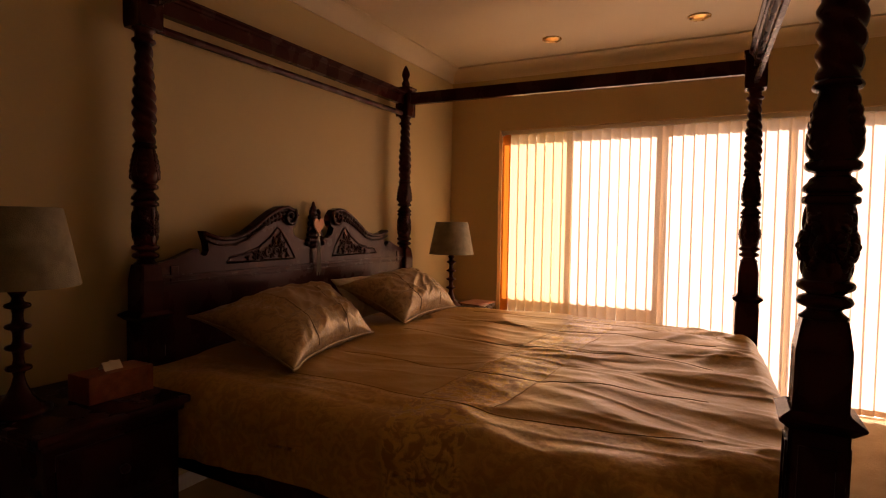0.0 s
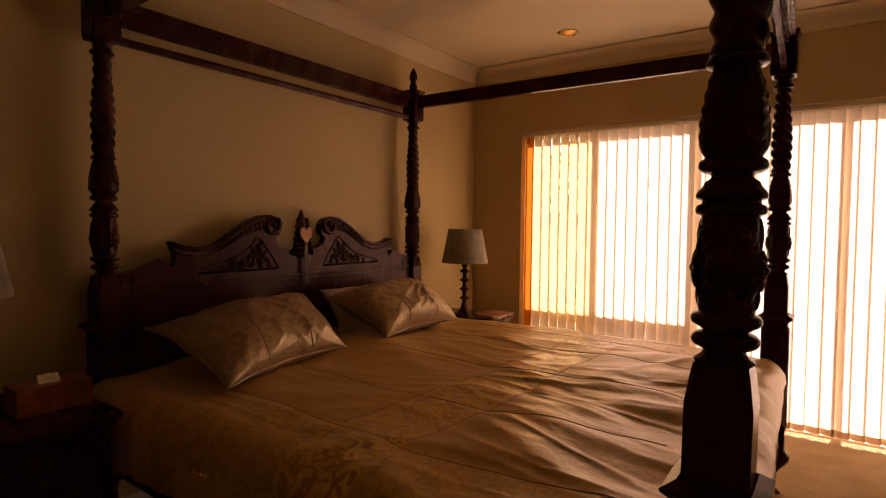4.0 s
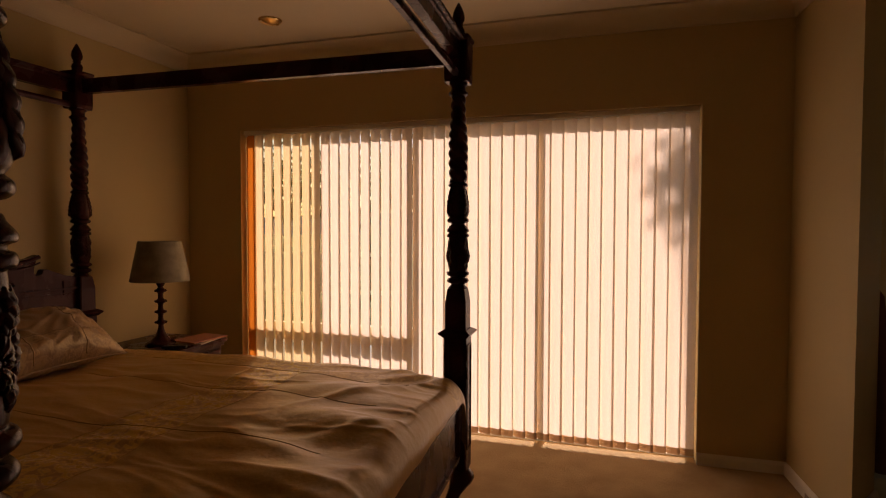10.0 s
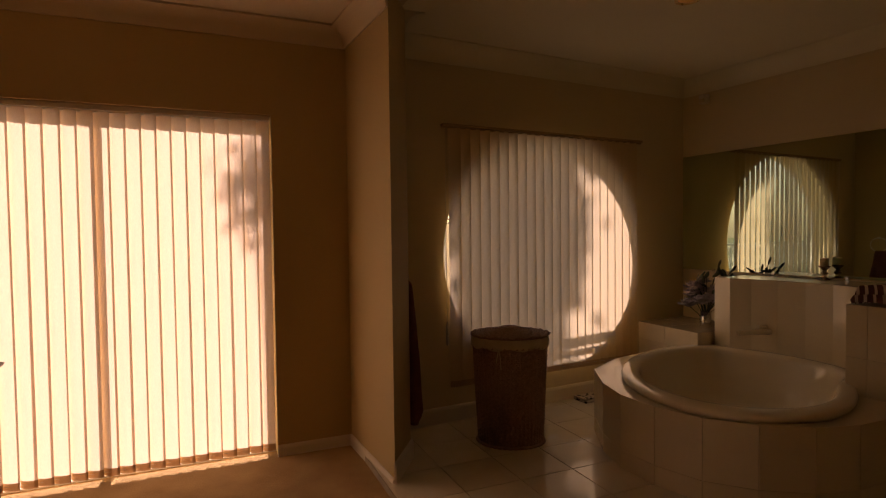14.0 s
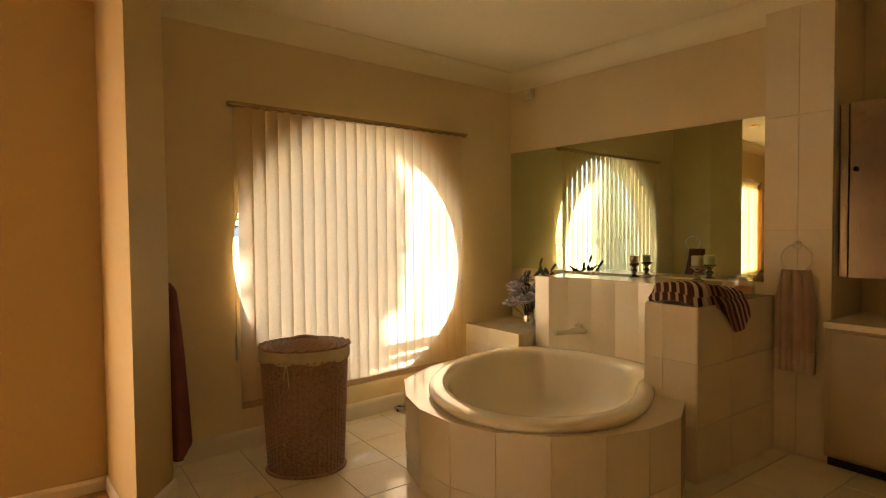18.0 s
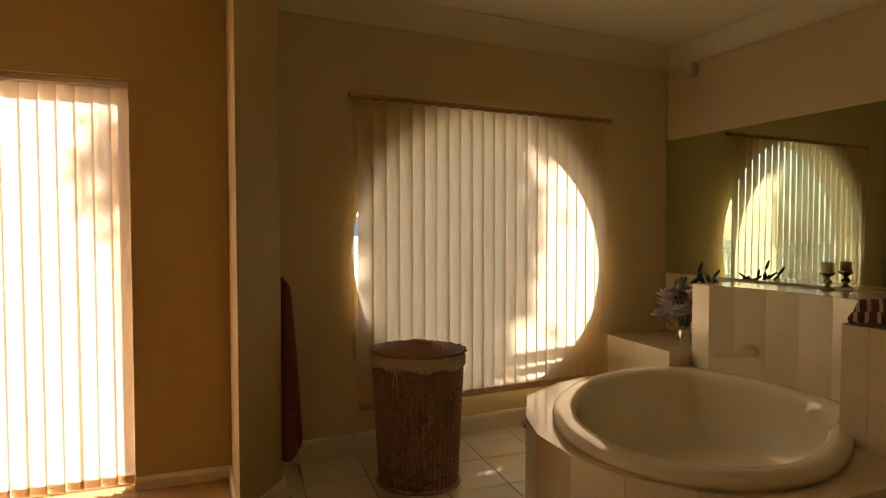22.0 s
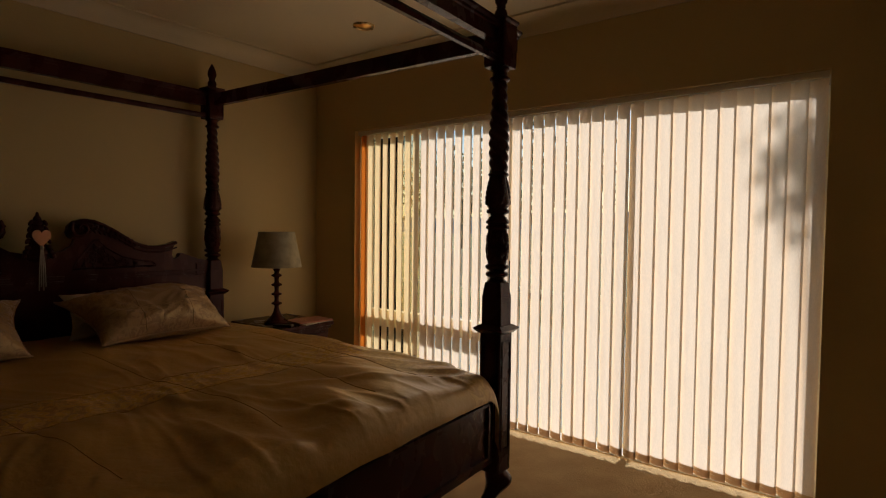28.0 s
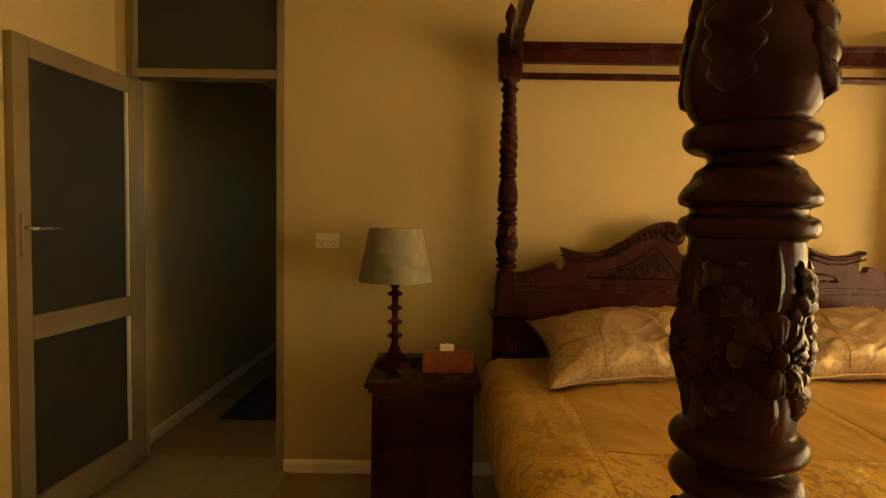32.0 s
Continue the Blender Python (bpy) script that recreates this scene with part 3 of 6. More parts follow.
def ball(bm, c, sx, sy, sz, turn=None, u=8, v=6):
    m = Matrix.Translation(c) @ (turn.to_4x4() if turn else Matrix()) @ Matrix.Diagonal((sx, sy, sz, 1))
    r = bmesh.ops.create_uvsphere(bm, u_segments=u, v_segments=v, radius=1, matrix=m)
    for f in {f for vert in r["verts"] for f in vert.link_faces}:
        f.smooth = True


def relief(bm, grid, r):
    """Lays a grid of (across, up, height) rows onto the +x side of a shaft of radius r."""
    rows = [[bm.verts.new(((r + h) * math.cos(y / r), (r + h) * math.sin(y / r), z)) for y, z, h in row] for row in grid]
    for r0, r1 in zip(rows, rows[1:]):
        for i in range(len(r0) - 1):
            f = bm.faces.new((r0[i], r0[i + 1], r1[i + 1], r1[i]))
            f.smooth = True
    return bm


def acanthus(r, phi, start, length, width, lobes=5, proud=0.008):
    """A carved leaf with lobed edges and veins that points away at an angle phi from upright, on the +x side."""
    grid = []
    for i in range(41):
        q = i / 40
        lobe = abs(math.sin(math.pi * lobes * q))
        w = width * math.sin(math.pi * min(1.0, 0.10 + 0.9 * q ** 0.8)) ** 0.7 * (0.62 + 0.38 * lobe)
        row = []
        for j in range(17):
            t = 2 * j / 16 - 1
            along = start + length * q + 0.25 * width * abs(t) * (1 if q < 0.95 else 0)
            rise = proud * math.sin(math.pi * min(1.0, 0.08 + 0.95 * q)) ** 0.5
            h = rise * (1 - 0.55 * abs(t)) * (0.7 + 0.3 * abs(math.sin(math.pi * lobes * q - 0.9 * abs(t)))) - (0.0022 if abs(t) < 0.08 else 0.0)
            if abs(t) > 0.99 or i in (0, 40):
                h = -0.004
            y, z = w * t, along
            row.append((y * math.cos(phi) + z * math.sin(phi), z * math.cos(phi) - y * math.sin(phi), h))
        grid.append(row)
    return mesh_of("carved_leaf", relief(bmesh.new(), grid, r), WOOD)


def flower_mesh(r):
    """A carved open flower: eight broad grooved petals round a boss, on the shaft's +x side."""
    bm = bmesh.new()
    grid = []
    for i in range(15):
        q = i / 14
        row = []
        for j in range(97):
            b = 2 * math.pi * j / 96
            petal = abs(math.cos(4 * b))
            out = q * (0.0285 + 0.0035 * petal ** 0.6)
            h = 0.0035 + 0.0085 * math.sin(math.pi * min(1.0, 0.15 + 0.80 * q)) * (0.55 + 0.45 * petal ** 0.5) - 0.0016 * abs(math.sin(12 * b)) * q
            if i == 14:
                h = -0.004
            row.append((out * math.cos(b), out * 1.1 * math.sin(b), h))
        grid.append(row)
    relief(bm, grid, r)
    for k in range(10):
        b = 2 * math.pi * k / 10
        ball(bm, (r + 0.0085, 0.0098 * math.cos(b), 0.0098 * math.sin(b)), 0.0035, 0.0030, 0.0030, None, 8, 6)
    ball(bm, (r + 0.0095, 0, 0), 0.0060, 0.0078, 0.0078, None, 14, 10)
    return mesh_of("carved_flower", bm, WOOD)


LEAF_VASE, FLOWER = acanthus(0.0440, 0.0, -0.066, 0.136, 0.0250, 6, 0.0125), flower_mesh(0.0432)
SPRAY = [acanthus(0.0432, p, st, ln, wd, lb, pr) for p, st, ln, wd, lb, pr in ((0.0, 0.026, 0.058, 0.0075, 1, 0.006), (0.62, 0.022, 0.064, 0.0150, 5, 0.010), (-0.62, 0.022, 0.064, 0.0150, 5, 0.010), (1.45, 0.024, 0.030, 0.0090, 2, 0.006), (-1.45, 0.024, 0.030, 0.0090, 2, 0.006), (2.45, 0.022, 0.046, 0.0120, 3, 0.008), (-2.45, 0.022, 0.046, 0.0120, 3, 0.008), (3.14, 0.026, 0.036, 0.0080, 1, 0.005))]


def rounded(rows, k):
    """A profile with smooth bends between its rows."""
    out = []
    for i in range(len(rows) - 1):
        p = [Vector(rows[max(0, min(len(rows) - 1, i + j))]) for j in (-1, 0, 1, 2)]
        for q in range(k):
            t = q / k
            v = 0.5 * ((2 * p[1]) + (p[2] - p[0]) * t + (2 * p[0] - 5 * p[1] + 4 * p[2] - p[3]) * t * t + (3 * p[1] - p[0] - 3 * p[2] + p[3]) * t ** 3)
            out.append((v.x, v.y))
    return out + [rows[-1]]


def post_parts():
    shaft = bmesh.new()
    # square lower block with chamfered shoulders
    def square(rows):
        rings = []
        for h, z in rows:
            c = min(h * 0.16, 0.007)
            pts = [(h, -h + c), (h, h - c), (h - c, h), (-h + c, h), (-h, h - c), (-h, -h + c), (-h + c, -h), (h - c, -h)]
            rings.append([shaft.verts.new((x, y, z)) for x, y in pts])
        for lo, hi in zip(rings, rings[1:]):
            for i in range(8):
                j = (i + 1) % 8
                shaft.faces.new((lo[i], lo[j], hi[j], hi[i]))
        shaft.faces.new(list(reversed(rings[0])))
        shaft.faces.new(rings[-1])
    square([(0.054, 0.20), (0.054, 0.825)])
    square([(0.050, 0.858), (0.050, 0.985), (0.043, 1.035), (0.040, 1.05)])
    square([(0.052, 2.0), (0.055, 2.02), (0.055, 2.185), (0.062, 2.195), (0.062, 2.205)])
    turned = [(0.036, 1.045), (0.046, 1.052), (0.036, 1.062), (0.032, 1.070), (0.046, 1.077), (0.0515, 1.086), (0.046, 1.096), (0.034, 1.101), (0.040, 1.106), (0.050, 1.112), (0.053, 1.119), (0.050, 1.127), (0.041, 1.132), (0.043, 1.14), (0.044, 1.20), (0.044, 1.27), (0.043, 1.286), (0.050, 1.289), (0.0525, 1.296), (0.050, 1.303), (0.044, 1.306), (0.044, 1.311), (0.051, 1.314), (0.0525, 1.320), (0.049, 1.327), (0.043, 1.334), (0.040, 1.341), (0.032, 1.347), (0.033, 1.353), (0.043, 1.356), (0.0495, 1.361), (0.0510, 1.367), (0.0490, 1.374), (0.042, 1.380), (0.047, 1.388), (0.0515, 1.402), (0.051, 1.425), (0.046, 1.455), (0.040, 1.485), (0.035, 1.512), (0.034, 1.520), (0.043, 1.524), (0.046, 1.530), (0.043, 1.537), (0.034, 1.542)]
    lathe(shaft, rounded(turned, 3), 36)
    tw = []
    for i in range(130):
        t = i / 129
        tw.append((0.0365 + 0.007 * math.sin(math.pi * min(1.0, t * 1.3)) - 0.006 * t, 1.542 + t * 0.40))
    lathe(shaft, tw, 36, wave=lambda z, a: 1.02 + 0.11 * (1 - 2 * abs(math.cos(1.5 * a + z * 70)) ** 1.5) * -1)
    lathe(shaft, [(0.034, 1.94), (0.045, 1.948), (0.045, 1.956), (0.034, 1.964), (0.033, 1.985), (0.043, 1.992), (0.043, 2.0)], 28)
    collar = bmesh.new()
    for h0, z0, h1, z1 in ((0.056, 0.822, 0.074, 0.840), (0.074, 0.840, 0.076, 0.846), (0.076, 0.846, 0.054, 0.860)):
        vs = [[collar.verts.new((sx * h, sy * h, z)) for sx, sy in ((1, -1), (1, 1), (-1, 1), (-1, -1))] for h, z in ((h0, z0), (h1, z1))]
        for i in range(4):
            j = (i + 1) % 4
            collar.faces.new((vs[0][i], vs[0][j], vs[1][j], vs[1][i]))
    panel = bmesh.new()
    for k in range(4):
        rot = Matrix.Rotation(math.pi / 2 * k, 4, "Z")
        for (y0, y1, z0, z1) in ((-0.036, -0.030, 0.30, 0.79), (0.030, 0.036, 0.30, 0.79), (-0.030, 0.030, 0.784, 0.79), (-0.030, 0.030, 0.30, 0.306)):
            r = bmesh.ops.create_cube(panel, size=1)
            for v in r["verts"]:
                v.co = rot @ Vector((0.0535 + (v.co.x + 0.5) * 0.005, y0 + (v.co.y + 0.5) * (y1 - y0), z0 + (v.co.z + 0.5) * (z1 - z0)))
    foot = bmesh.new()
    rows = []
    for i in range(25):
        t = i / 24
        z = FZ + (0.20 - FZ) * t
        h = 0.031 + 0.030 * math.exp(-((t - 0.80) / 0.24) ** 2) + 0.006 * (1 - t) ** 6
        off = 0.024 * math.exp(-((t - 0.76) / 0.20) ** 2) - 0.036 * math.exp(-((t - 0.26) / 0.24) ** 2) + 0.022 * (1 - t) ** 5
        rows.append((h, z, off))
    rings = []
    for h, z, off in rows:
        rings.append([foot.verts.new((off + h * math.cos(2 * math.pi * (i + 0.5) / 16), h * math.sin(2 * math.pi * (i + 0.5) / 16), z)) for i in range(16)])
    for lo, hi in zip(rings, rings[1:]):
        for i in range(16):
            j = (i + 1) % 16
            f = foot.faces.new((lo[i], lo[j], hi[j], hi[i]))
            f.smooth = True
    foot.faces.new(list(reversed(rings[0])))
    foot.faces.new(rings[-1])
    finial = bmesh.new()
    lathe(finial, [(0.030, 2.203), (0.020, 2.212), (0.026, 2.222), (0.029, 2.236), (0.026, 2.25), (0.016, 2.262), (0.022, 2.266), (0.018, 2.272), (0.026, 2.285), (0.029, 2.30), (0.026, 2.32), (0.016, 2.345), (0.006, 2.364), (0.001, 2.37)], 20)
    return {"shaft": shaft, "collar": collar, "panel_moulding": panel, "foot": foot, "finial": finial}


POST_MESH = {k: mesh_of(k, b, WOOD) for k, b in post_parts().items()}
for key, (px, py) in POSTS.items():
    lean = {"se": Matrix.Translation((0, 0, 1.25)) @ Matrix.Rotation(radians(0.8), 4, "Y") @ Matrix.Translation((0, 0, -1.25))}.get(key, Matrix())
    at = Matrix.Translation((px, py, 0)) @ lean
    post = part_of("post", POST_MESH["shaft"], bed, at=at)
    for k, me in POST_MESH.items():
        if k != "shaft":
            turn = Matrix.Rotation(math.atan2(py - 2.78, px + 0.75), 4, "Z") if k == "foot" else Matrix()
            part_of(k, me, post, at=at @ turn)
    for i in range(4):
        a = math.pi / 2 * i
        put = at @ Matrix.Translation((0, 0, 1.201)) @ Matrix.Rotation(a, 4, "Z")
        part_of("carved_flower", FLOWER, post, at=put)
        for me in SPRAY:
            part_of("carved_leaf", me, post, at=put)
    for i in range(4):
        part_of("carved_leaf", LEAF_VASE, post, at=at @ Matrix.Translation((0, 0, 1.452)) @ Matrix.Rotation(math.pi / 2 * i + 0.78, 4, "Z") @ Matrix.Rotation(radians(-8), 4, "Y"))


def moulded(p, q, rows, name, label=""):
    """A bar with a moulded section (offset across, z), from p to q in plan."""
    bm = bmesh.new()
    p, q = Vector((*p, 0)), Vector((*q, 0))
    d = (q - p).normalized()
    n = Vector((-d.y, d.x, 0))
    ends = [[bm.verts.new(e + n * o + Vector((0, 0, z))) for o, z in rows] for e in (p, q)]
    for i in range(len(rows)):
        j = (i + 1) % len(rows)
        bm.faces.new((ends[0][i], ends[0][j], ends[1][j], ends[1][i]))
    bm.faces.new(ends[0])
    bm.faces.new(list(reversed(ends[1])))
    bmesh.ops.recalc_face_normals(bm, faces=bm.faces)
    return part(name, bm, WOOD, bed, label)


def canopy_rows(z0, z1, w, lips=True):
    h = w / 2
    rows = [(-h, z0), (h, z0), (h, z1 - 0.03)]
    if lips:
        rows += [(h + 0.008, z1 - 0.026), (h + 0.010, z1 - 0.016), (h + 0.022, z1 - 0.010), (h + 0.024, z1), (-h - 0.024, z1), (-h - 0.022, z1 - 0.010), (-h - 0.010, z1 - 0.016), (-h - 0.008, z1 - 0.026)]
    else:
        rows += [(h, z1), (-h, z1)]
    return rows + [(-h, z1 - 0.03)]


P = POSTS
for a, b in (("sw", "nw"), ("se", "ne")):
    dz = -0.018 if a == "sw" else 0.0
    past = (Vector(P[b]) - Vector(P[a])).normalized() * (0.06 if a == "sw" else 0.125)
    moulded(Vector(P[a]) - past, Vector(P[b]) + past, canopy_rows(2.100 + dz, 2.185 + dz * 0.7, 0.040), "canopy_rail")
    moulded(P[a], P[b], [(-0.010, 2.022 + dz), (0.010, 2.022 + dz), (0.014, 2.038 + dz), (0.010, 2.052 + dz), (-0.010, 2.052 + dz), (-0.014, 2.038 + dz)], "lower_rail", "thin lower canopy rail")
for a, b in (("sw", "se"), ("nw", "ne")):
    moulded(P[a], P[b], canopy_rows(2.085, 2.165, 0.035, False), "canopy_rail")
    moulded(P[a], P[b], [(-0.02, 0.26), (0.02, 0.26), (0.024, 0.28), (0.02, 0.30), (0.02, 0.53), (0.026, 0.545), (0.02, 0.56), (-0.02, 0.56), (-0.026, 0.545), (-0.02, 0.53), (-0.02, 0.30), (-0.024, 0.28)], "side_rail")
moulded(P["se"], P["ne"], [(-0.022, 0.25), (0.022, 0.25), (0.022, 0.55), (0.03, 0.562), (0.036, 0.575), (0.03, 0.59), (-0.03, 0.59), (-0.036, 0.575), (-0.03, 0.562), (-0.022, 0.55)], "footboard")


def fx(y):
    """Line of the footboard."""
    return 0.429 + (y - 1.703) / 2.157 * (0.338 - 0.429)


fb = bmesh.new()
for y0, y1, z0, z1 in ((1.80, 3.76, 0.520, 0.532), (1.80, 3.76, 0.285, 0.297), (1.80, 1.812, 0.297, 0.52), (3.748, 3.76, 0.297, 0.52), (2.765, 2.785, 0.297, 0.52)):
    for lo in (0, 1):
        o0, o1 = ((-0.036, -0.021), (0.021, 0.036))[lo]
        c = [fb.verts.new((fx(y) + o, y, z)) for y in (y0, y1) for o in (o0, o1) for z in (z0, z1)]
        for f in ((0, 1, 3, 2), (4, 6, 7, 5), (0, 4, 5, 1), (2, 3, 7, 6), (0, 2, 6, 4), (1, 5, 7, 3)):
            fb.faces.new([c[i] for i in f])
bmesh.ops.recalc_face_normals(fb, faces=fb.faces)
part("footboard_moulding", fb, WOOD, bed)

# headboard: swan-neck pediment with scrolls
HX, HC = -1.885, 2.79
HALF = [(0.985, 1.05), (0.90, 1.066), (0.84, 1.088), (0.79, 1.108), (0.775, 1.104), (0.768, 1.085), (0.752, 1.072), (0.734, 1.075), (0.722, 1.095), (0.726, 1.13), (0.748, 1.186), (0.70, 1.168), (0.64, 1.158), (0.57, 1.160), (0.50, 1.182), (0.44, 1.218), (0.38, 1.258), (0.32, 1.292), (0.27, 1.312), (0.22, 1.318), (0.175, 1.305), (0.145, 1.275), (0.138, 1.24), (0.150, 1.212), (0.175, 1.198), (0.165, 1.165), (0.125, 1.14), (0.07, 1.128), (0.0, 1.125)]


def head_outline():
    left = [(HC - d, z) for d, z in HALF]
    right = [(HC + d, z) for d, z in reversed(HALF[:-1])]
    return [(HC - 0.985, 0.30)] + left + right + [(HC + 0.985, 0.30)]


bm = bmesh.new()
out = head_outline()
fr = [bm.verts.new((HX + 0.022, y, z)) for y, z in out]
bk = [bm.verts.new((HX - 0.022, y, z)) for y, z in out]
bm.faces.new(fr)
bm.faces.new(list(reversed(bk)))
for i in range(len(out)):
    j = (i + 1) % len(out)
    bm.faces.new((bk[i], bk[j], fr[j], fr[i]))
bmesh.ops.recalc_face_normals(bm, faces=bm.faces)
head = part("headboard", bm, WOOD, bed, "carved swan-neck mahogany headboard")


def seg_gap(p, u, v):
    """Distance of a point from a line between two others."""
    dx, dy = v[0] - u[0], v[1] - u[1]
    t = max(0.0, min(1.0, ((p[0] - u[0]) * dx + (p[1] - u[1]) * dy) / (dx * dx + dy * dy)))
    return math.hypot(p[0] - u[0] - t * dx, p[1] - u[1] - t * dy)


def inside(p, poly):
    """Whether a point lies in a polygon."""
    hit = False
    for (xa, ya), (xb, yb) in zip(poly, poly[1:] + poly[:1]):
        if (ya > p[1]) != (yb > p[1]) and p[0] < (xb - xa) * (p[1] - ya) / (yb - ya) + xa:
            hit = not hit
    return hit


for side in (-1, 1):
    bm = bmesh.new()
    run = [(HX + 0.028, HC + side * d, z - 0.010) for d, z in HALF[10:22]]
    tube(bm, run, 0.011, 8)
    tube(bm, [(x + 0.004, y, z - 0.030) for x, y, z in run[:-1]], 0.005, 6)
    part("swan_neck_moulding", bm, WOOD, head)
    bm = bmesh.new()
    c = (HC + side * 0.205, 1.262)
    path = []
    for i in range(34):
        t = i / 33
        a = math.pi * (0.75 + 2.6 * t)
        q = 0.052 * (1 - t * 0.86)
        path.append((HX + 0.030 + 0.012 * t, c[0] + side * -q * math.cos(a) * -1, c[1] + q * math.sin(a)))
    tube(bm, path, lambda t: 0.013 - 0.006 * t, 8)
    ball(bm, (HX + 0.042, c[0], c[1]), 0.012, 0.012, 0.012)
    part("scroll", bm, WOOD, head)
    bm = bmesh.new()
    for i in range(11):
        t = i / 10
        d = 0.50 - 0.27 * t
        z = 1.185 + 0.105 * math.sin(t * math.pi / 2) - 0.016
        ball(bm, (HX + 0.030, HC + side * d, z), 0.010, 0.011, 0.016, Euler((side * -0.5, 0, 0)).to_matrix(), 8, 6)
        ball(bm, (HX + 0.026, HC + side * (d - 0.008), z - 0.024), 0.007, 0.007, 0.012, Euler((side * 0.6, 0, 0)).to_matrix(), 6, 5)
    part("leaf_carving", bm, WOOD, head)
    bm = bmesh.new()
    tri = [(0.62, 1.035), (0.16, 1.035), (0.20, 1.10), (0.27, 1.19), (0.29, 1.20), (0.34, 1.15), (0.42, 1.10), (0.52, 1.072), (0.60, 1.06)]
    tube(bm, [(HX + 0.024, HC + side * d, z) for d, z in tri], 0.006, 6, closed=True)
    part("panel_frame", bm, WOOD, head)
    inner = [(0.575, 1.045), (0.185, 1.045), (0.225, 1.105), (0.275, 1.172), (0.29, 1.182), (0.335, 1.135), (0.415, 1.088), (0.515, 1.062)]
    rnd = random.Random(11)
    spots = []
    for tries in range(700):
        p = (rnd.uniform(0.18, 0.57), rnd.uniform(1.045, 1.18))
        room = min(seg_gap(p, u, v) for u, v in zip(inner, inner[1:] + inner[:1])) if inside(p, inner) else 0.0
        room = min([room] + [math.hypot(p[0] - c[0], p[1] - c[1]) - c[2] for c in spots])
        if room > 0.0075:
            spots.append((*p, min(room, 0.030 - 0.00003 * tries)))
    for k, (cd, cz, q0) in enumerate(spots):
        bm = bmesh.new()
        spin, turn = (1 if k % 2 else -1), rnd.uniform(0, 6.28)
        path = [(HX + 0.025 + 0.006 * t, HC + side * (cd + q0 * (1 - 0.85 * t) * math.cos(turn + spin * 8.0 * t)), cz + q0 * (1 - 0.85 * t) * math.sin(turn + spin * 8.0 * t)) for t in (i / 15 for i in range(16))]
        tube(bm, path, lambda t: min(0.0065, 0.0030 + 0.16 * q0) * (1 - 0.35 * t), 6)
        for j in range(3):
            a = turn + j * 2.1
            ball(bm, (HX + 0.026, HC + side * (cd + q0 * 1.05 * math.cos(a)), cz + q0 * 1.05 * math.sin(a)), 0.007, 0.009, 0.005, Euler((side * a, 0, 0)).to_matrix(), 6, 5)
        part("scroll_curl", bm, WOOD, head)
    part("corner_bracket", boxed(HX - 0.02, HX + 0.028, HC + side * 0.90 - 0.02, HC + side * 0.90 + 0.02, 0.96, 1.04, bevel=0.006), WOOD, head)
bm = bmesh.new()
box(bm, HX + 0.022, HX + 0.034, HC - 0.97, HC + 0.97, 0.985, 1.000, 0.003)
box(bm, HX + 0.022, HX + 0.030, HC - 0.97, HC + 0.97, 0.965, 0.972, 0.002)
part("cross_moulding", bm, WOOD, head)
bm = bmesh.new()
for dz, w, t in ((1.105, 0.056, 0.020), (1.13, 0.066, 0.020), (1.16, 0.056, 0.020), (1.19, 0.046, 0.022), (1.225, 0.044, 0.022), (1.26, 0.042, 0.020), (1.288, 0.032, 0.018), (1.308, 0.020, 0.015), (1.326, 0.009, 0.011)):
    ball(bm, (HX + 0.016, HC, dz), t, w, 0.024, None, 14, 8)
for side in (-1, 1):
    for k in range(3):
        ball(bm, (HX + 0.030, HC + side * (0.066 - 0.010 * k), 1.112 + 0.024 * k), 0.014, 0.016, 0.015)
    for k in range(4):
        ball(bm, (HX + 0.028, HC + side * (0.048 - 0.005 * k), 1.195 + 0.032 * k), 0.010, 0.010, 0.019, Euler((side * 0.5, 0, 0)).to_matrix())
part("centre_cartouche", bm, WOOD, head)

# wooden heart that hangs on the headboard
HEART = surface("pink_wood_heart", (0.66, 0.30, 0.16), (0.74, 0.36, 0.20), 0.6, 14, 120, 0.1)
RIBBON = surface("pale_ribbon", (0.30, 0.26, 0.22), (0.42, 0.36, 0.30), 0.7, 30, 200, 0.1)
heart = thing("hanging_heart", (HX + 0.05, 2.80, 1.21), "small pink wooden heart hanging on the headboard", "ornament")
bm = bmesh.new()
pts = []
for i in range(36):
    t = 2 * math.pi * i / 36
    pts.append((16 * math.sin(t) ** 3, 13 * math.cos(t) - 5 * math.cos(2 * t) - 2 * math.cos(3 * t) - math.cos(4 * t)))
fr = [bm.verts.new((HX + 0.052, 2.80 + 0.0027 * x, 1.213 + 0.0034 * z)) for x, z in pts]
bk = [bm.verts.new((HX + 0.043, 2.80 + 0.0027 * x, 1.213 + 0.0034 * z)) for x, z in pts]
bm.faces.new(fr)
bm.faces.new(bk[::-1])
for i in range(36):
    bm.faces.new((bk[i], bk[(i + 1) % 36], fr[(i + 1) % 36], fr[i]))
bmesh.ops.recalc_face_normals(bm, faces=bm.faces)
part("heart", bm, HEART, heart)
bm = bmesh.new()
for k, off in enumerate((-0.012, -0.004, 0.004, 0.012)):
    tube(bm, [(HX + 0.048, 2.80 + off * 0.3, 1.168), (HX + 0.05, 2.80 + off, 1.06), (HX + 0.05, 2.80 + off * 1.3, 0.93 + 0.02 * (k % 2))], 0.003, 5)
ball(bm, (HX + 0.05, 2.80, 1.160), 0.008, 0.010, 0.012)
part("ribbon", bm, RIBBON, heart, "thin pale hanging ribbons")


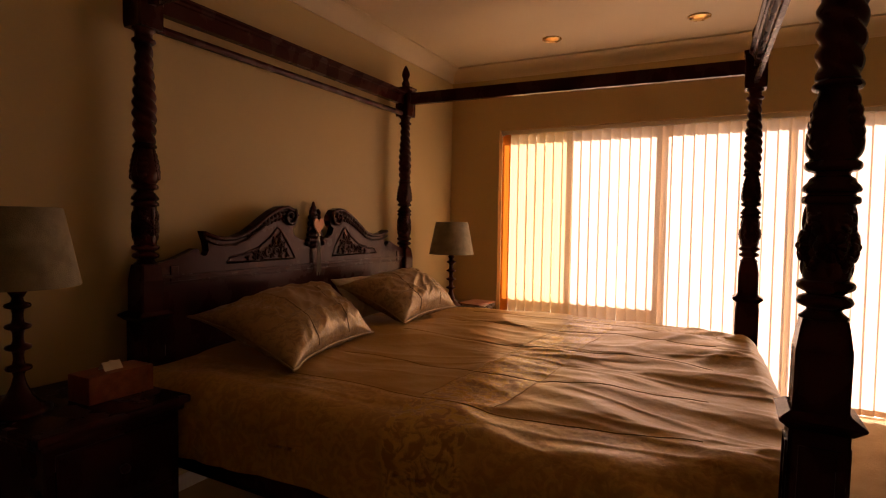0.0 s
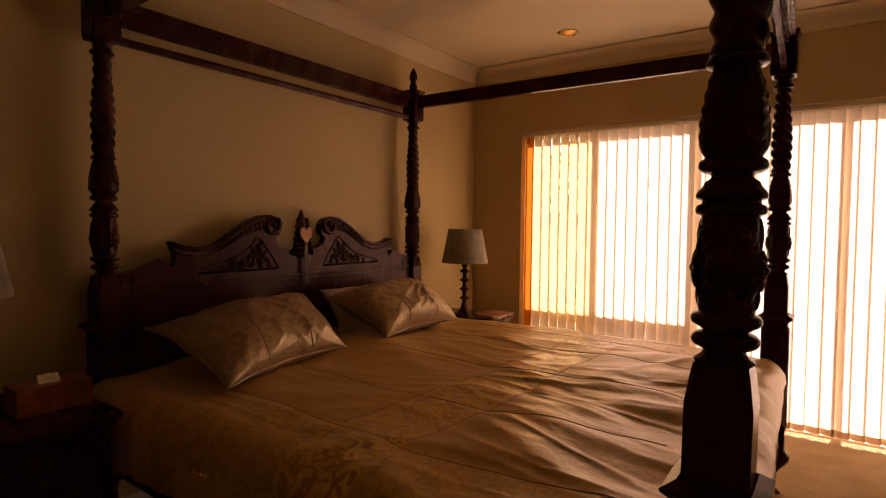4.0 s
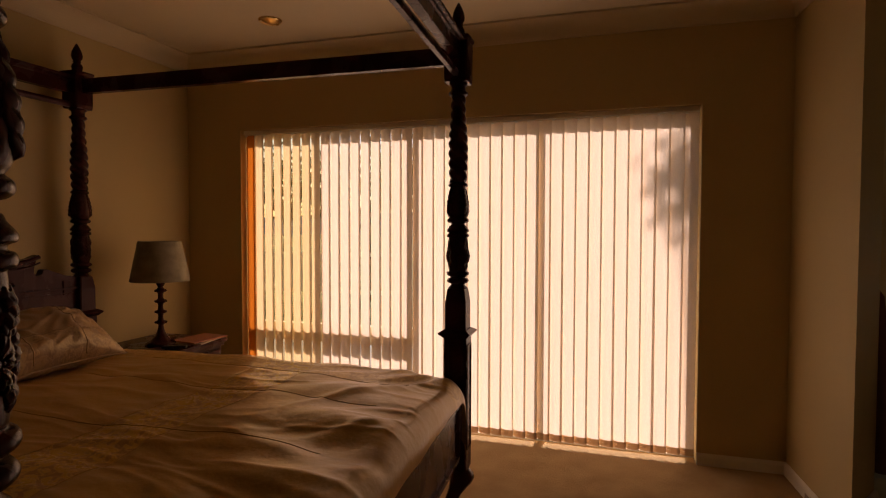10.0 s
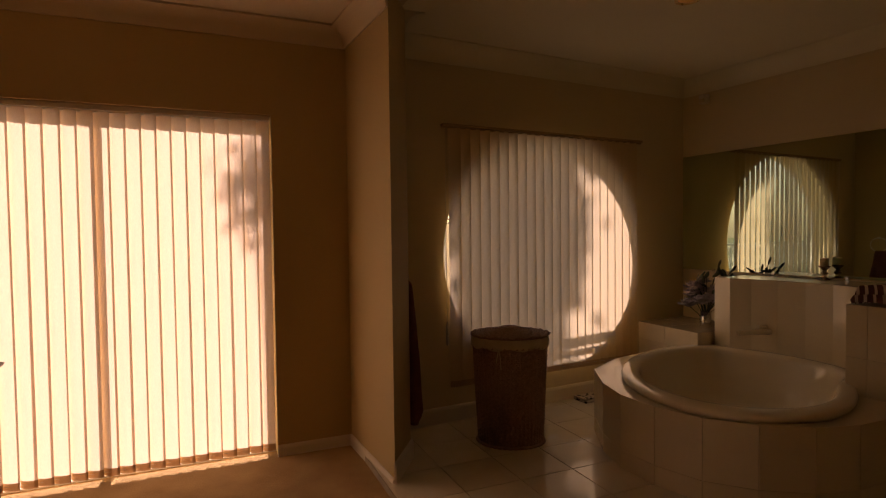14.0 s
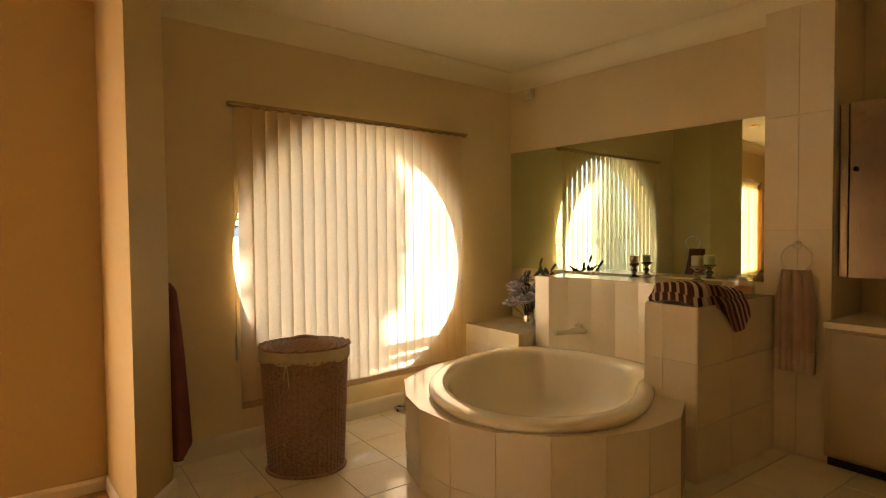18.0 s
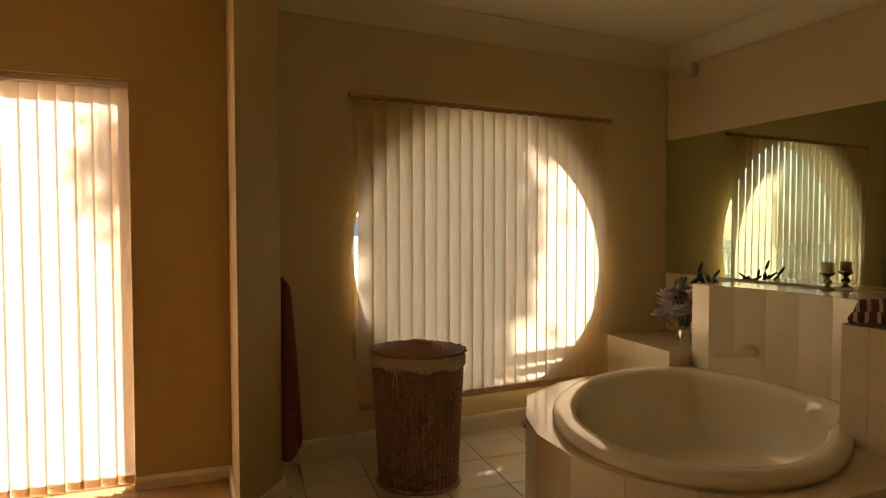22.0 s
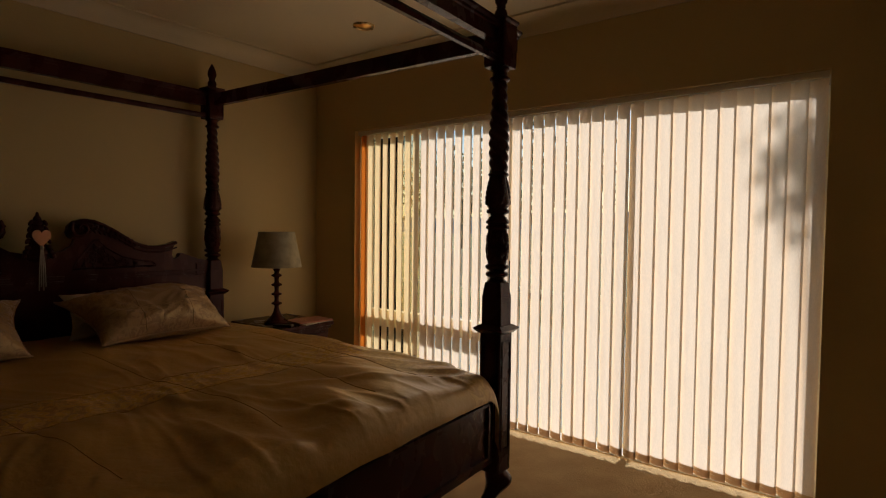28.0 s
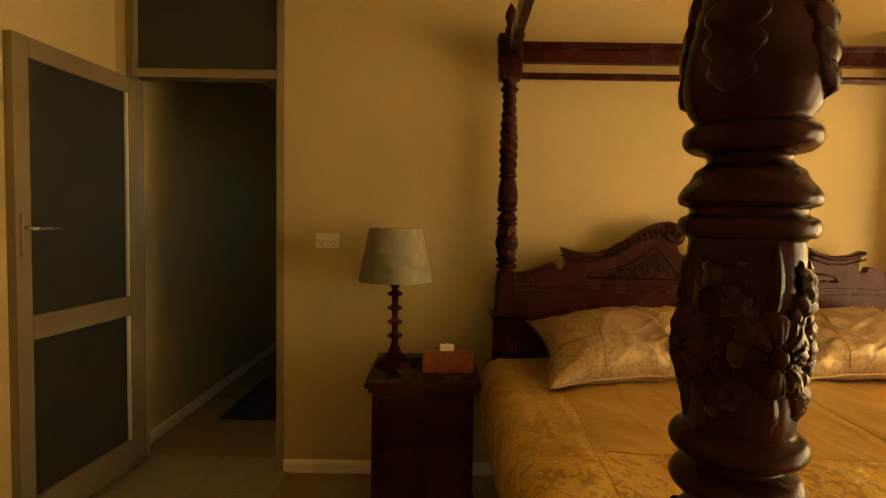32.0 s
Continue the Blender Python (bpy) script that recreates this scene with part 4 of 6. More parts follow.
# ---- bedding ----
def damask(name, plain, gold):
    """Gold satin; where the weave is figured ("figure"), matt and glossy leaf-like blotches alternate."""
    m = bpy.data.materials.new(name)
    m.use_nodes = True
    n, l = m.node_tree.nodes, m.node_tree.links
    b = n["Principled BSDF"]
    tc = n.new("ShaderNodeTexCoord")
    at = n.new("ShaderNodeAttribute")
    at.attribute_name = "figure"
    fig = n.new("ShaderNodeTexNoise")
    fig.inputs["Scale"].default_value = 24
    fig.inputs["Detail"].default_value = 4
    fig.inputs["Distortion"].default_value = 1.6
    l.new(tc.outputs["Object"], fig.inputs[0])
    step = n.new("ShaderNodeMapRange")
    step.inputs[1].default_value = 0.43
    step.inputs[2].default_value = 0.58
    l.new(fig.outputs[0], step.inputs[0])
    woven = n.new("ShaderNodeMix")
    woven.inputs[2].default_value = 0.22
    l.new(at.outputs["Fac"], woven.inputs[0])
    l.new(step.outputs[0], woven.inputs[3])
    soft = n.new("ShaderNodeTexNoise")
    soft.inputs["Scale"].default_value = 3.0
    soft.inputs["Detail"].default_value = 4
    l.new(tc.outputs["Object"], soft.inputs[0])
    tone = n.new("ShaderNodeMath")
    tone.operation = "MULTIPLY_ADD"
    tone.inputs[1].default_value = 0.35
    l.new(soft.outputs[0], tone.inputs[0])
    l.new(woven.outputs[0], tone.inputs[2])
    ramp = n.new("ShaderNodeMapRange")
    ramp.inputs[1].default_value = 0.15
    ramp.inputs[2].default_value = 1.2
    l.new(tone.outputs[0], ramp.inputs[0])
    mix = n.new("ShaderNodeMix")
    mix.data_type = "RGBA"
    mix.inputs[6].default_value = (*plain, 1)
    mix.inputs[7].default_value = (*gold, 1)
    l.new(ramp.outputs[0], mix.inputs[0])
    l.new(mix.outputs[2], b.inputs["Base Color"])
    rr = n.new("ShaderNodeMapRange")
    rr.inputs[3].default_value = 0.42
    rr.inputs[4].default_value = 0.20
    l.new(woven.outputs[0], rr.inputs[0])
    l.new(rr.outputs[0], b.inputs["Roughness"])
    b.inputs["Specular IOR Level"].default_value = 1.0
    b.inputs["Specular Tint"].default_value = (1.0, 0.76, 0.36, 1)
    fine = n.new("ShaderNodeTexNoise")
    fine.inputs["Scale"].default_value = 34
    fine.inputs["Detail"].default_value = 5
    l.new(tc.outputs["Object"], fine.inputs[0])
    bp = n.new("ShaderNodeBump")
    bp.inputs["Strength"].default_value = 0.22
    bp.inputs["Distance"].default_value = 0.01
    add = n.new("ShaderNodeMath")
    add.operation = "MULTIPLY_ADD"
    add.inputs[1].default_value = 0.14
    l.new(woven.outputs[0], add.inputs[0])
    l.new(fine.outputs[0], add.inputs[2])
    l.new(add.outputs[0], bp.inputs["Height"])
    l.new(bp.outputs[0], b.inputs["Normal"])
    return m


DAMASK = damask("gold_damask_satin", (0.37, 0.190, 0.052), (0.86, 0.57, 0.16))
PILLOW = damask("rose_gold_damask_satin", (0.24, 0.145, 0.088), (0.46, 0.31, 0.165))
BAND_X = (-0.62, -0.36)                     # figured band across the duvet
LONG = (1.93, 2.30, 2.79, 3.26, 3.62)       # seams along it


def bend_x(y):
    return 0.03 * math.sin(y * 2.1 + 1.0) + 0.012 * math.sin(y * 6.0)


def bend_y(x, line):
    return 0.035 * math.sin(x * 2.2 + line * 3) + 0.010 * math.sin(x * 7.0 + line)


def ridge(v):
    return math.exp(-(v / 0.17) ** 2)


def wrinkles(x, y):
    """Folds of the duvet: soft swells, long creases across it and small puckers by the foot."""
    k = 0.6 + 0.7 * max(0.0, min(1.0, (x + 1.2) / 1.6))
    z = 0.024 * noise.noise((x * 1.5, y * 1.7, 0.3)) + 0.012 * noise.noise((x * 3.6 + 3, y * 2.9, 1.7))
    wx, wy = x + 0.18 * noise.noise((x * 1.3, y * 1.3, 7)), y + 0.18 * noise.noise((x * 1.3 + 9, y * 1.3, 3))
    z += k * 0.008 * ridge(noise.noise((wx * 1.1 + wy * 2.0, wy * 1.2 - wx * 0.9, 5.1)))
    z += k * 0.008 * ridge(noise.noise((wx * 1.6 - wy * 3.0, wy * 0.9 + 2.0 + wx, 9.4)))
    z += k * 0.009 * ridge(noise.noise((wx * 0.8 + 4, wy * 2.6, 3.3)))
    z += k * 0.004 * ridge(noise.noise((wx * 1.6 + wy * 1.2, wy * 4.5 - wx * 0.8, 6.3)))
    z += 0.002 * noise.noise((x * 8, y * 8, 2.2))
    foot = ease((x + 0.45) / 0.75)
    z += foot * 0.010 * math.sin(y * 17 + 3.0 * noise.noise((x * 1.2, y * 1.5, 4.4)) + x * 3.0) * (0.6 + 0.8 * noise.noise((y * 2.0, x, 8.8)))
    z += k * 0.0035 * ridge(noise.noise((wx * 1.5 + 2, wy * 9.0, 1.3)) * 1.3) + k * 0.0015 * ridge(noise.noise((wx * 5.0 + wy * 4, wy * 7.0 - wx * 3, 2.8)))
    # the seams pull the filling in
    for line in LONG:
        z -= 0.0018 * math.exp(-((y - line - bend_y(x, line)) / 0.022) ** 2)
    for line in BAND_X:
        z -= 0.0018 * math.exp(-((x - line - bend_x(y)) / 0.020) ** 2)
    return z


def drape(s, half, r, drop):
    """Distance s from the middle line to an offset and a fall: flat, then round an edge, then down."""
    a = abs(s)
    sg = 1 if s > 0 else -1
    if a < half - r:
        return sg * a, 0.0
    k = (a - (half - r)) / r
    if k < math.pi / 2:
        return sg * (half - r + r * math.sin(k)), r * (1 - math.cos(k))
    return sg * half, r + (k - math.pi / 2) * r


def ease(v):
    v = max(0.0, min(1.0, v))
    return v * v * (3 - 2 * v)


def duvet():
    bm = bmesh.new()
    lay = bm.verts.layers.float.new("figure")
    nx, ny = 300, 330
    x0, x1 = -1.825, 0.50
    yc, drop = 2.775, 0.17
    grid = []
    for i in range(nx + 1):
        u = i / nx
        row = []
        run = x0 + (x1 - x0 + 0.06) * u
        half = 1.115 - 0.085 * ease((run - 0.05) / 0.25)
        arc = half - 0.10 + 0.10 * math.pi / 2 + drop
        for j in range(ny + 1):
            s = -arc + 2 * arc * j / ny
            off, fall = drape(s, half, 0.10, drop)
            y = yc + off
            end = fx(y) + 0.052
            bend = max(0.0, (run - (end - 0.08)) / 0.08)
            x = run if bend <= 0 else end - 0.08 + 0.08 * math.sin(min(bend, 1.75))
            down = 0.08 * (1 - math.cos(min(bend, 1.75))) + 0.05 * ease((bend - 1.2) / 0.8) * (0.5 + 0.5 * math.cos((y - 1.8) * 1.5)) if bend > 0 else 0.0
            near_side = min(1.0, fall / 0.1)
            w = wrinkles(run, yc + s)
            hang = near_side * (0.020 * noise.noise((run * 6.5, 0.5, 4 + sgn(s))) + 0.012 * math.sin(run * 17 + 2 * noise.noise((run * 2, 1, 1))))
            y += sgn(s) * abs(hang) * (1 - ease((run - 0.1) / 0.2))
            z = 0.640 + 0.020 * math.cos(off / half * math.pi / 2) - fall - down
            z += w * (1 - 0.6 * near_side) * (1 - 0.8 * min(1.0, bend))
            if bend > 0:
                x += 0.010 * noise.noise((y * 6, 3.3, 0.1)) * min(1.0, bend)
            if fall > 0.15:
                z += 0.02 * noise.noise((x * 2.1, 7.7, sgn(s)))
            v = bm.verts.new((x, y, z))
            across = run - bend_x(yc + s)
            flat = yc + s
            edge = flat < LONG[0] + bend_y(run, LONG[0]) or flat > LONG[-1] + bend_y(run, LONG[-1])
            v[lay] = 0.85 if BAND_X[0] < across < BAND_X[1] else 0.28 if edge else 0.0
            row.append(v)
        grid.append(row)
    for i in range(nx):
        for j in range(ny):
            f = bm.faces.new((grid[i][j], grid[i + 1][j], grid[i + 1][j + 1], grid[i][j + 1]))
            f.smooth = True
    return bm


def sgn(v):
    return 1 if v > 0 else -1


bedding = thing("duvet", (-0.75, 2.78, 0.5), "rumpled gold satin damask duvet on the bed", "duvet")
part("cover", duvet(), DAMASK, bedding)


def on_duvet(x, y):
    return Vector((x, y, 0.6408 + 0.020 * math.cos((y - 2.775) / 1.115 * math.pi / 2) + wrinkles(x, y)))


for line in LONG:
    part("seam", tube(bmesh.new(), [on_duvet(x, line + bend_y(x, line)) for x in (-1.25 + 1.45 * i / 160 for i in range(161))], 0.0012, 5), DAMASK, bedding)
for line in BAND_X:
    part("seam", tube(bmesh.new(), [on_duvet(line + bend_x(y), y) for y in (1.93 + 1.69 * i / 160 for i in range(161))], 0.0012, 5), DAMASK, bedding)
mat_ob = thing("mattress", (-0.75, 2.78, 0.3), "pale mattress under the duvet", "mattress")
SHEET = surface("pale_sheet", (0.55, 0.45, 0.32), (0.62, 0.52, 0.38), 0.8, 6, 150, 0.2)
part("body", boxed(-1.85, 0.30, 1.80, 3.76, 0.24, 0.585, bevel=0.05), SHEET, mat_ob)


def pillow(name_label, corners, thick, material, seed, figured=True):
    """A pillow between four corners (top start, top end, bottom start, bottom end), with an ear at each."""
    ts, te, bs, be = (Vector(c) for c in corners)
    p = thing("pillow", tuple((bs + be) / 2), name_label, "pillow", "pillows on the bed")
    n = (te - bs).cross(ts - be).normalized()
    if n.z < 0:
        n = -n

    def place(a, b, w):
        u, v = (a + 1) / 2, (b + 1) / 2
        return bs.lerp(be, u).lerp(ts.lerp(te, u), v) + n * w

    def swell(a, b):
        return max(0.0, 1 - abs(a) ** 2.6) ** 0.6 * max(0.0, 1 - abs(b) ** 2.3) ** 0.6

    def pull(a, b):
        sag = 0.13 * (1 - abs(b) ** 2.0) * abs(a) ** 3, 0.16 * (1 - abs(a) ** 2.0) * abs(b) ** 3
        return a * (1 - sag[0]) + 0.012 * noise.noise((a * 4, b * 4, seed)), b * (1 - sag[1]) + 0.02 * noise.noise((a * 4, b * 4, seed + 5))

    def face(a, b, side):
        f = swell(a, b)
        wr = 0.018 * noise.noise((a * 2.0 + seed, b * 1.6, seed)) + 0.011 * ridge(noise.noise((a * 2.4 + b * 1.2 + seed, b * 1.5, seed + 3))) + 0.007 * ridge(noise.noise((a * 4 - b * 2.5, b * 2 + a, seed + 8)))
        wr += 0.006 * math.sin(14 * math.atan2(b - 0.9 * sgn(b), a - 0.9 * sgn(a))) * max(0.0, abs(a * b) - 0.25)
        return place(*pull(a, b), side * ((0.66 if side > 0 else 0.34) * thick * f + wr * min(1.0, f * 1.5) + 0.0012))
    bm = bmesh.new()
    lay = bm.verts.layers.float.new("figure")
    k = 60
    for side in (1, -1):
        grid = []
        for i in range(k + 1):
            row = []
            for j in range(k + 1):
                a, b = 2 * i / k - 1, 2 * j / k - 1
                v = bm.verts.new(face(a, b, side))
                v[lay] = 1.0 if figured and (abs(a) > 0.36 or b < -0.36) else 0.0
                row.append(v)
            grid.append(row)
        for i in range(k):
            for j in range(k):
                vs = (grid[i][j], grid[i + 1][j], grid[i + 1][j + 1], grid[i][j + 1])
                bm.faces.new(vs if side > 0 else vs[::-1]).smooth = True
    bmesh.ops.remove_doubles(bm, verts=bm.verts, dist=0.0028)
    bmesh.ops.recalc_face_normals(bm, faces=bm.faces)
    part("body", bm, material, p)
    if figured:
        for a in (-0.36, 0.36):
            part("piping", tube(bmesh.new(), [face(a, -0.96 + 1.92 * i / 40, 1) for i in range(41)], 0.0030, 5), material, p)
        part("piping", tube(bmesh.new(), [face(-0.96 + 1.92 * i / 50, -0.36, 1) for i in range(51)], 0.0030, 5), material, p)
        bm = bmesh.new()
        ring = [(-1 + 2 * i / 30, -1) for i in range(30)] + [(1, -1 + 2 * i / 30) for i in range(30)] + [(1 - 2 * i / 30, 1) for i in range(30)] + [(-1, 1 - 2 * i / 30) for i in range(30)]
        tube(bm, [place(*pull(a, b), 0.0) for a, b in ring], 0.0045, 6, closed=True)
        part("edge_cord", bm, material, p)
    return p


PALE = surface("pale_pillowcase", (0.60, 0.50, 0.36), (0.68, 0.58, 0.43), 0.7, 8, 120, 0.15)
pillow("gold damask pillow propped against the headboard", ((-1.74, 1.86, 0.835), (-1.70, 2.66, 0.905), (-1.17, 1.86, 0.685), (-1.32, 2.60, 0.690)), 0.19, PILLOW, 1.3)
pillow("gold damask pillow beside the window end of the bed", ((-1.71, 2.81, 0.875), (-1.70, 3.64, 0.885), (-1.31, 2.88, 0.690), (-1.35, 3.60, 0.690)), 0.20, PILLOW, 4.1)
pillow("pale cotton pillow behind the gold damask one", ((-1.80, 2.86, 0.905), (-1.80, 3.46, 0.905), (-1.62, 2.84, 0.675), (-1.62, 3.46, 0.675)), 0.10, PALE, 7.7, figured=False)


# ---- nightstands, lamps and what stands on them ----
def nightstand(x0, x1, y0, y1, top, label):
    t = thing("nightstand", ((x0 + x1) / 2, (y0 + y1) / 2, 0), label, "nightstand", "nightstands beside the bed")
    part("top", boxed(x0, x1 + 0.03, y0 - 0.03, y1 + 0.03, top - 0.028, top, bevel=0.009), WOOD, t)
    part("top_moulding", boxed(x0, x1 + 0.015, y0 - 0.015, y1 + 0.015, top - 0.05, top - 0.028, bevel=0.007), WOOD, t)
    part("body", boxed(x0, x1, y0, y1, 0.08, top - 0.05, bevel=0.004), WOOD, t)
    part("plinth", boxed(x0, x1 + 0.012, y0 - 0.012, y1 + 0.012, FZ, 0.08, bevel=0.008), WOOD, t)
    for z0, z1 in ((0.11, 0.33), (0.345, top - 0.07)):
        d = part("drawer", boxed(x1 - 0.004, x1 + 0.012, y0 + 0.03, y1 - 0.03, z0, z1, bevel=0.005), WOOD, t)
        bm = lathe(bmesh.new(), [(0.006, 0.0), (0.006, 0.012), (0.016, 0.02), (0.014, 0.03), (0.004, 0.034)], 14)
        bmesh.ops.transform(bm, matrix=Matrix.Translation((x1 + 0.012, (y0 + y1) / 2, (z0 + z1) / 2)) @ Matrix.Rotation(math.pi / 2, 4, "Y"), verts=bm.verts)
        part("knob", bm, WOOD, d)
    return t


nightstand(-1.985, -1.46, 1.165, 1.60, 0.62, "dark mahogany nightstand holding a lamp and tissues")
nightstand(-1.985, -1.46, 4.03, 4.46, 0.60, "dark mahogany nightstand in the window corner")


def table_lamp(x, y, z, label):
    t = thing("table_lamp", (x, y, z), label, "table lamp", "table lamps on the nightstands")
    prof = [(0.088, 0.0), (0.09, 0.008), (0.084, 0.016), (0.072, 0.022), (0.055, 0.035), (0.036, 0.055), (0.022, 0.085), (0.017, 0.105)]
    zz = 0.105
    for k in range(4):
        prof += [(0.015, zz + 0.012), (0.018, zz + 0.024), (0.034, zz + 0.030), (0.037, zz + 0.036), (0.034, zz + 0.042), (0.018, zz + 0.048), (0.015, zz + 0.060)]
        zz += 0.066
    prof += [(0.022, zz + 0.006), (0.026, zz + 0.012), (0.016, zz + 0.02), (0.012, zz + 0.03)]
    part("base", lathe(bmesh.new(), [(r, z + h) for r, h in prof], 28, x, y), WOOD, t, "turned dark wood spindle base")
    bm = bmesh.new()
    lathe(bm, [(0.171, z + 0.40), (0.172, z + 0.403), (0.124, z + 0.645), (0.122, z + 0.648), (0.119, z + 0.645), (0.167, z + 0.402), (0.171, z + 0.40)], 48, x, y, caps=False)
    sh = part("shade", bm, SHADE, t, "beige tapered fabric shade")
    bm = bmesh.new()
    for a in (0, 2.094, 4.189):
        tube(bm, [(x, y, z + 0.635), (x + 0.122 * math.cos(a), y + 0.122 * math.sin(a), z + 0.642)], 0.002, 5)
    tube(bm, [(x, y, z + 0.395), (x, y, z + 0.635)], 0.004, 6)
    part("carrier", bm, LATCH, sh, "thin wire shade carrier")
    ball_bm = bmesh.new()
    ball(ball_bm, (x, y, z + 0.50), 0.028, 0.028, 0.04)
    part("bulb", ball_bm, TRIM, t, "unlit white bulb")
    return t


table_lamp(-1.735, 1.238, 0.62, "unlit table lamp with a beige shade beside tissues")
table_lamp(-1.672, 4.165, 0.60, "unlit table lamp with a beige shade near the window")
RED_BOX = surface("red_patterned_box", (0.20, 0.045, 0.02), (0.34, 0.10, 0.035), 0.45, 26, 120, 0.05)
TISSUE = surface("white_tissue", (0.72, 0.66, 0.54), (0.80, 0.74, 0.62), 0.9, 20, 160, 0.2)
tb = thing("tissue_box", (-1.66, 1.485, 0.62), "red patterned tissue box on the nightstand", "tissue box")
part("box", boxed(-1.72, -1.60, 1.375, 1.605, 0.62, 0.712, bevel=0.003), RED_BOX, tb)
bm = bmesh.new()
g = [[bm.verts.new((-1.66 + (i / 6 - 0.5) * 0.04 + 0.006 * noise.noise((i, j, 1)), 1.485 + (j / 6 - 0.5) * 0.065, 0.711 + 0.036 * (1 - abs(i / 3 - 1)) * (0.8 + 0.4 * noise.noise((i * 0.9, j * 0.8, 3))))) for j in range(7)] for i in range(7)]
for i in range(6):
    for j in range(6):
        bm.faces.new((g[i][j], g[i + 1][j], g[i + 1][j + 1], g[i][j + 1])).smooth = True
part("tissue", bm, TISSUE, tb, "white tissue standing out of the slot")
MAG = surface("magazine_cover", (0.36, 0.07, 0.045), (0.46, 0.24, 0.15), 0.3, 9, 60, 0.0, stain=0.1)
PAPER = surface("magazine_paper", (0.38, 0.28, 0.20), (0.46, 0.35, 0.26), 0.6, 4, 300, 0.1, stretch=(1, 1, 40))
mg = thing("magazine", (-1.52, 4.36, 0.60), "red magazine lying open-edged on the nightstand", "magazine")
for k, (z0, turn, m) in enumerate(((0.601, 8, PAPER), (0.610, -6, MAG))):
    bm = boxed(-0.10, 0.10, -0.14, 0.14, 0, 0.008, bevel=0.002)
    bmesh.ops.transform(bm, matrix=Matrix.Translation((-1.53, 4.34, z0)) @ Matrix.Rotation(radians(turn), 4, "Z"), verts=bm.verts)
    part("pages" if k == 0 else "cover", bm, m, mg)
ph = thing("remote_control", (-1.50, 4.10, 0.60), "small black remote lying on the nightstand", "remote control")
bm = boxed(-0.07, 0.07, -0.02, 0.02, 0.0, 0.014, bevel=0.004)
bmesh.ops.transform(bm, matrix=Matrix.Translation((-1.51, 4.10, 0.601)) @ Matrix.Rotation(radians(25), 4, "Z"), verts=bm.verts)
part("case", bm, LATCH, ph)


# ---- bathroom ----
DECK = 0.42
tile_field(bath_floor, (0, 0, BF), (1, 0, 0), (0, 1, 0), steps(NIB0 + 0.002, BE + 0.598, 2.63, 0.325), steps(S + 0.002, BN - 0.002, 4.15, 0.325), TILE)
CX, CY, DIR = 4.06, 3.70, radians(35)


LEDGE_CURVE = [(4.600, 4.20), (4.665, 4.08), (4.715, 3.92), (4.735, 3.74), (4.725, 3.56), (4.69, 3.40), (4.63, 3.255)]
BACKS = [(4.452, 4.60), (4.452, 4.345), (4.605, 4.335)] + LEDGE_CURVE + [(4.345, 3.255)]


def tub_place(t, f):
    u, v = f * 0.856 * math.cos(t), f * 0.645 * math.sin(t)
    return CX + u * math.cos(DIR) - v * math.sin(DIR), CY + u * math.sin(DIR) + v * math.cos(DIR)


def tub_reach(t):
    """How far the rim runs before it meets the ledges behind it, as a share of the full oval."""
    ex, ey = tub_place(t, 1.0)
    dx, dy = ex - CX, ey - CY
    best = 1.0
    for (xa, ya), (xb, yb) in zip(BACKS, BACKS[1:]):
        sx, sy = xb - xa, yb - ya
        det = dx * -sy + sx * dy
        if abs(det) < 1e-9:
            continue
        k = ((xa - CX) * -sy + sx * (ya - CY)) / det
        w = (dx * (ya - CY) - dy * (xa - CX)) / det
        if k > 0 and -0.01 <= w <= 1.01:
            best = min(best, k + 0.035)
    return best


# the oval also draws in towards the block's corner
REACH = [min(tub_reach(2 * math.pi * i / 96), 0.90 + 0.10 * ease((268 - 360 * i / 96) / 50) if 180 < 360 * i / 96 < 275 else 1.0) for i in range(96)]
for _ in range(3):
    REACH = [(REACH[i - 1] + 2 * REACH[i] + REACH[(i + 1) % 96]) / 4 for i in range(96)]


def oval(f):
    return [tub_place(2 * math.pi * i / 96, f * REACH[i]) for i in range(96)]


# tiled front of the bath: facets round the curve
FRONT = [(4.452, 4.56), (4.05, 4.49), (3.75, 4.42), (3.44, 4.25), (3.275, 3.96), (3.208, 3.73), (3.217, 3.49), (3.294, 3.262), (3.447, 3.085), (3.645, 2.955), (3.86, 2.895), (4.10, 2.895), (4.345, 3.02)]
surround = thing("bathtub_surround", (CX, CY, 0), "cream tiled curved bathtub surround with a flat deck", "bathtub surround", kind="structure")
hole = oval(0.90)
bm = bmesh.new()
outer = FRONT + [(4.92, 3.02), (4.92, 4.56)]
lo = [bm.verts.new((x, y, 0)) for x, y in FRONT]
hi = [bm.verts.new((x, y, DECK)) for x, y in FRONT]
for i in range(len(FRONT) - 1):
    bm.faces.new((lo[i], lo[i + 1], hi[i + 1], hi[i]))
part("core", bm, WALL_GROUT, surround)
bm = bmesh.new()
ring_o = [bm.verts.new((x, y, DECK)) for x, y in outer]
ring_i = [bm.verts.new((x, y, DECK)) for x, y in hole]
eo = [bm.edges.new((ring_o[i], ring_o[(i + 1) % len(ring_o)])) for i in range(len(ring_o))]
ei = [bm.edges.new((ring_i[i], ring_i[(i + 1) % 96])) for i in range(96)]
bmesh.ops.triangle_fill(bm, use_beauty=True, edges=eo + ei)
bmesh.ops.recalc_face_normals(bm, faces=bm.faces)
part("deck", bm, WALL_TILE, surround)
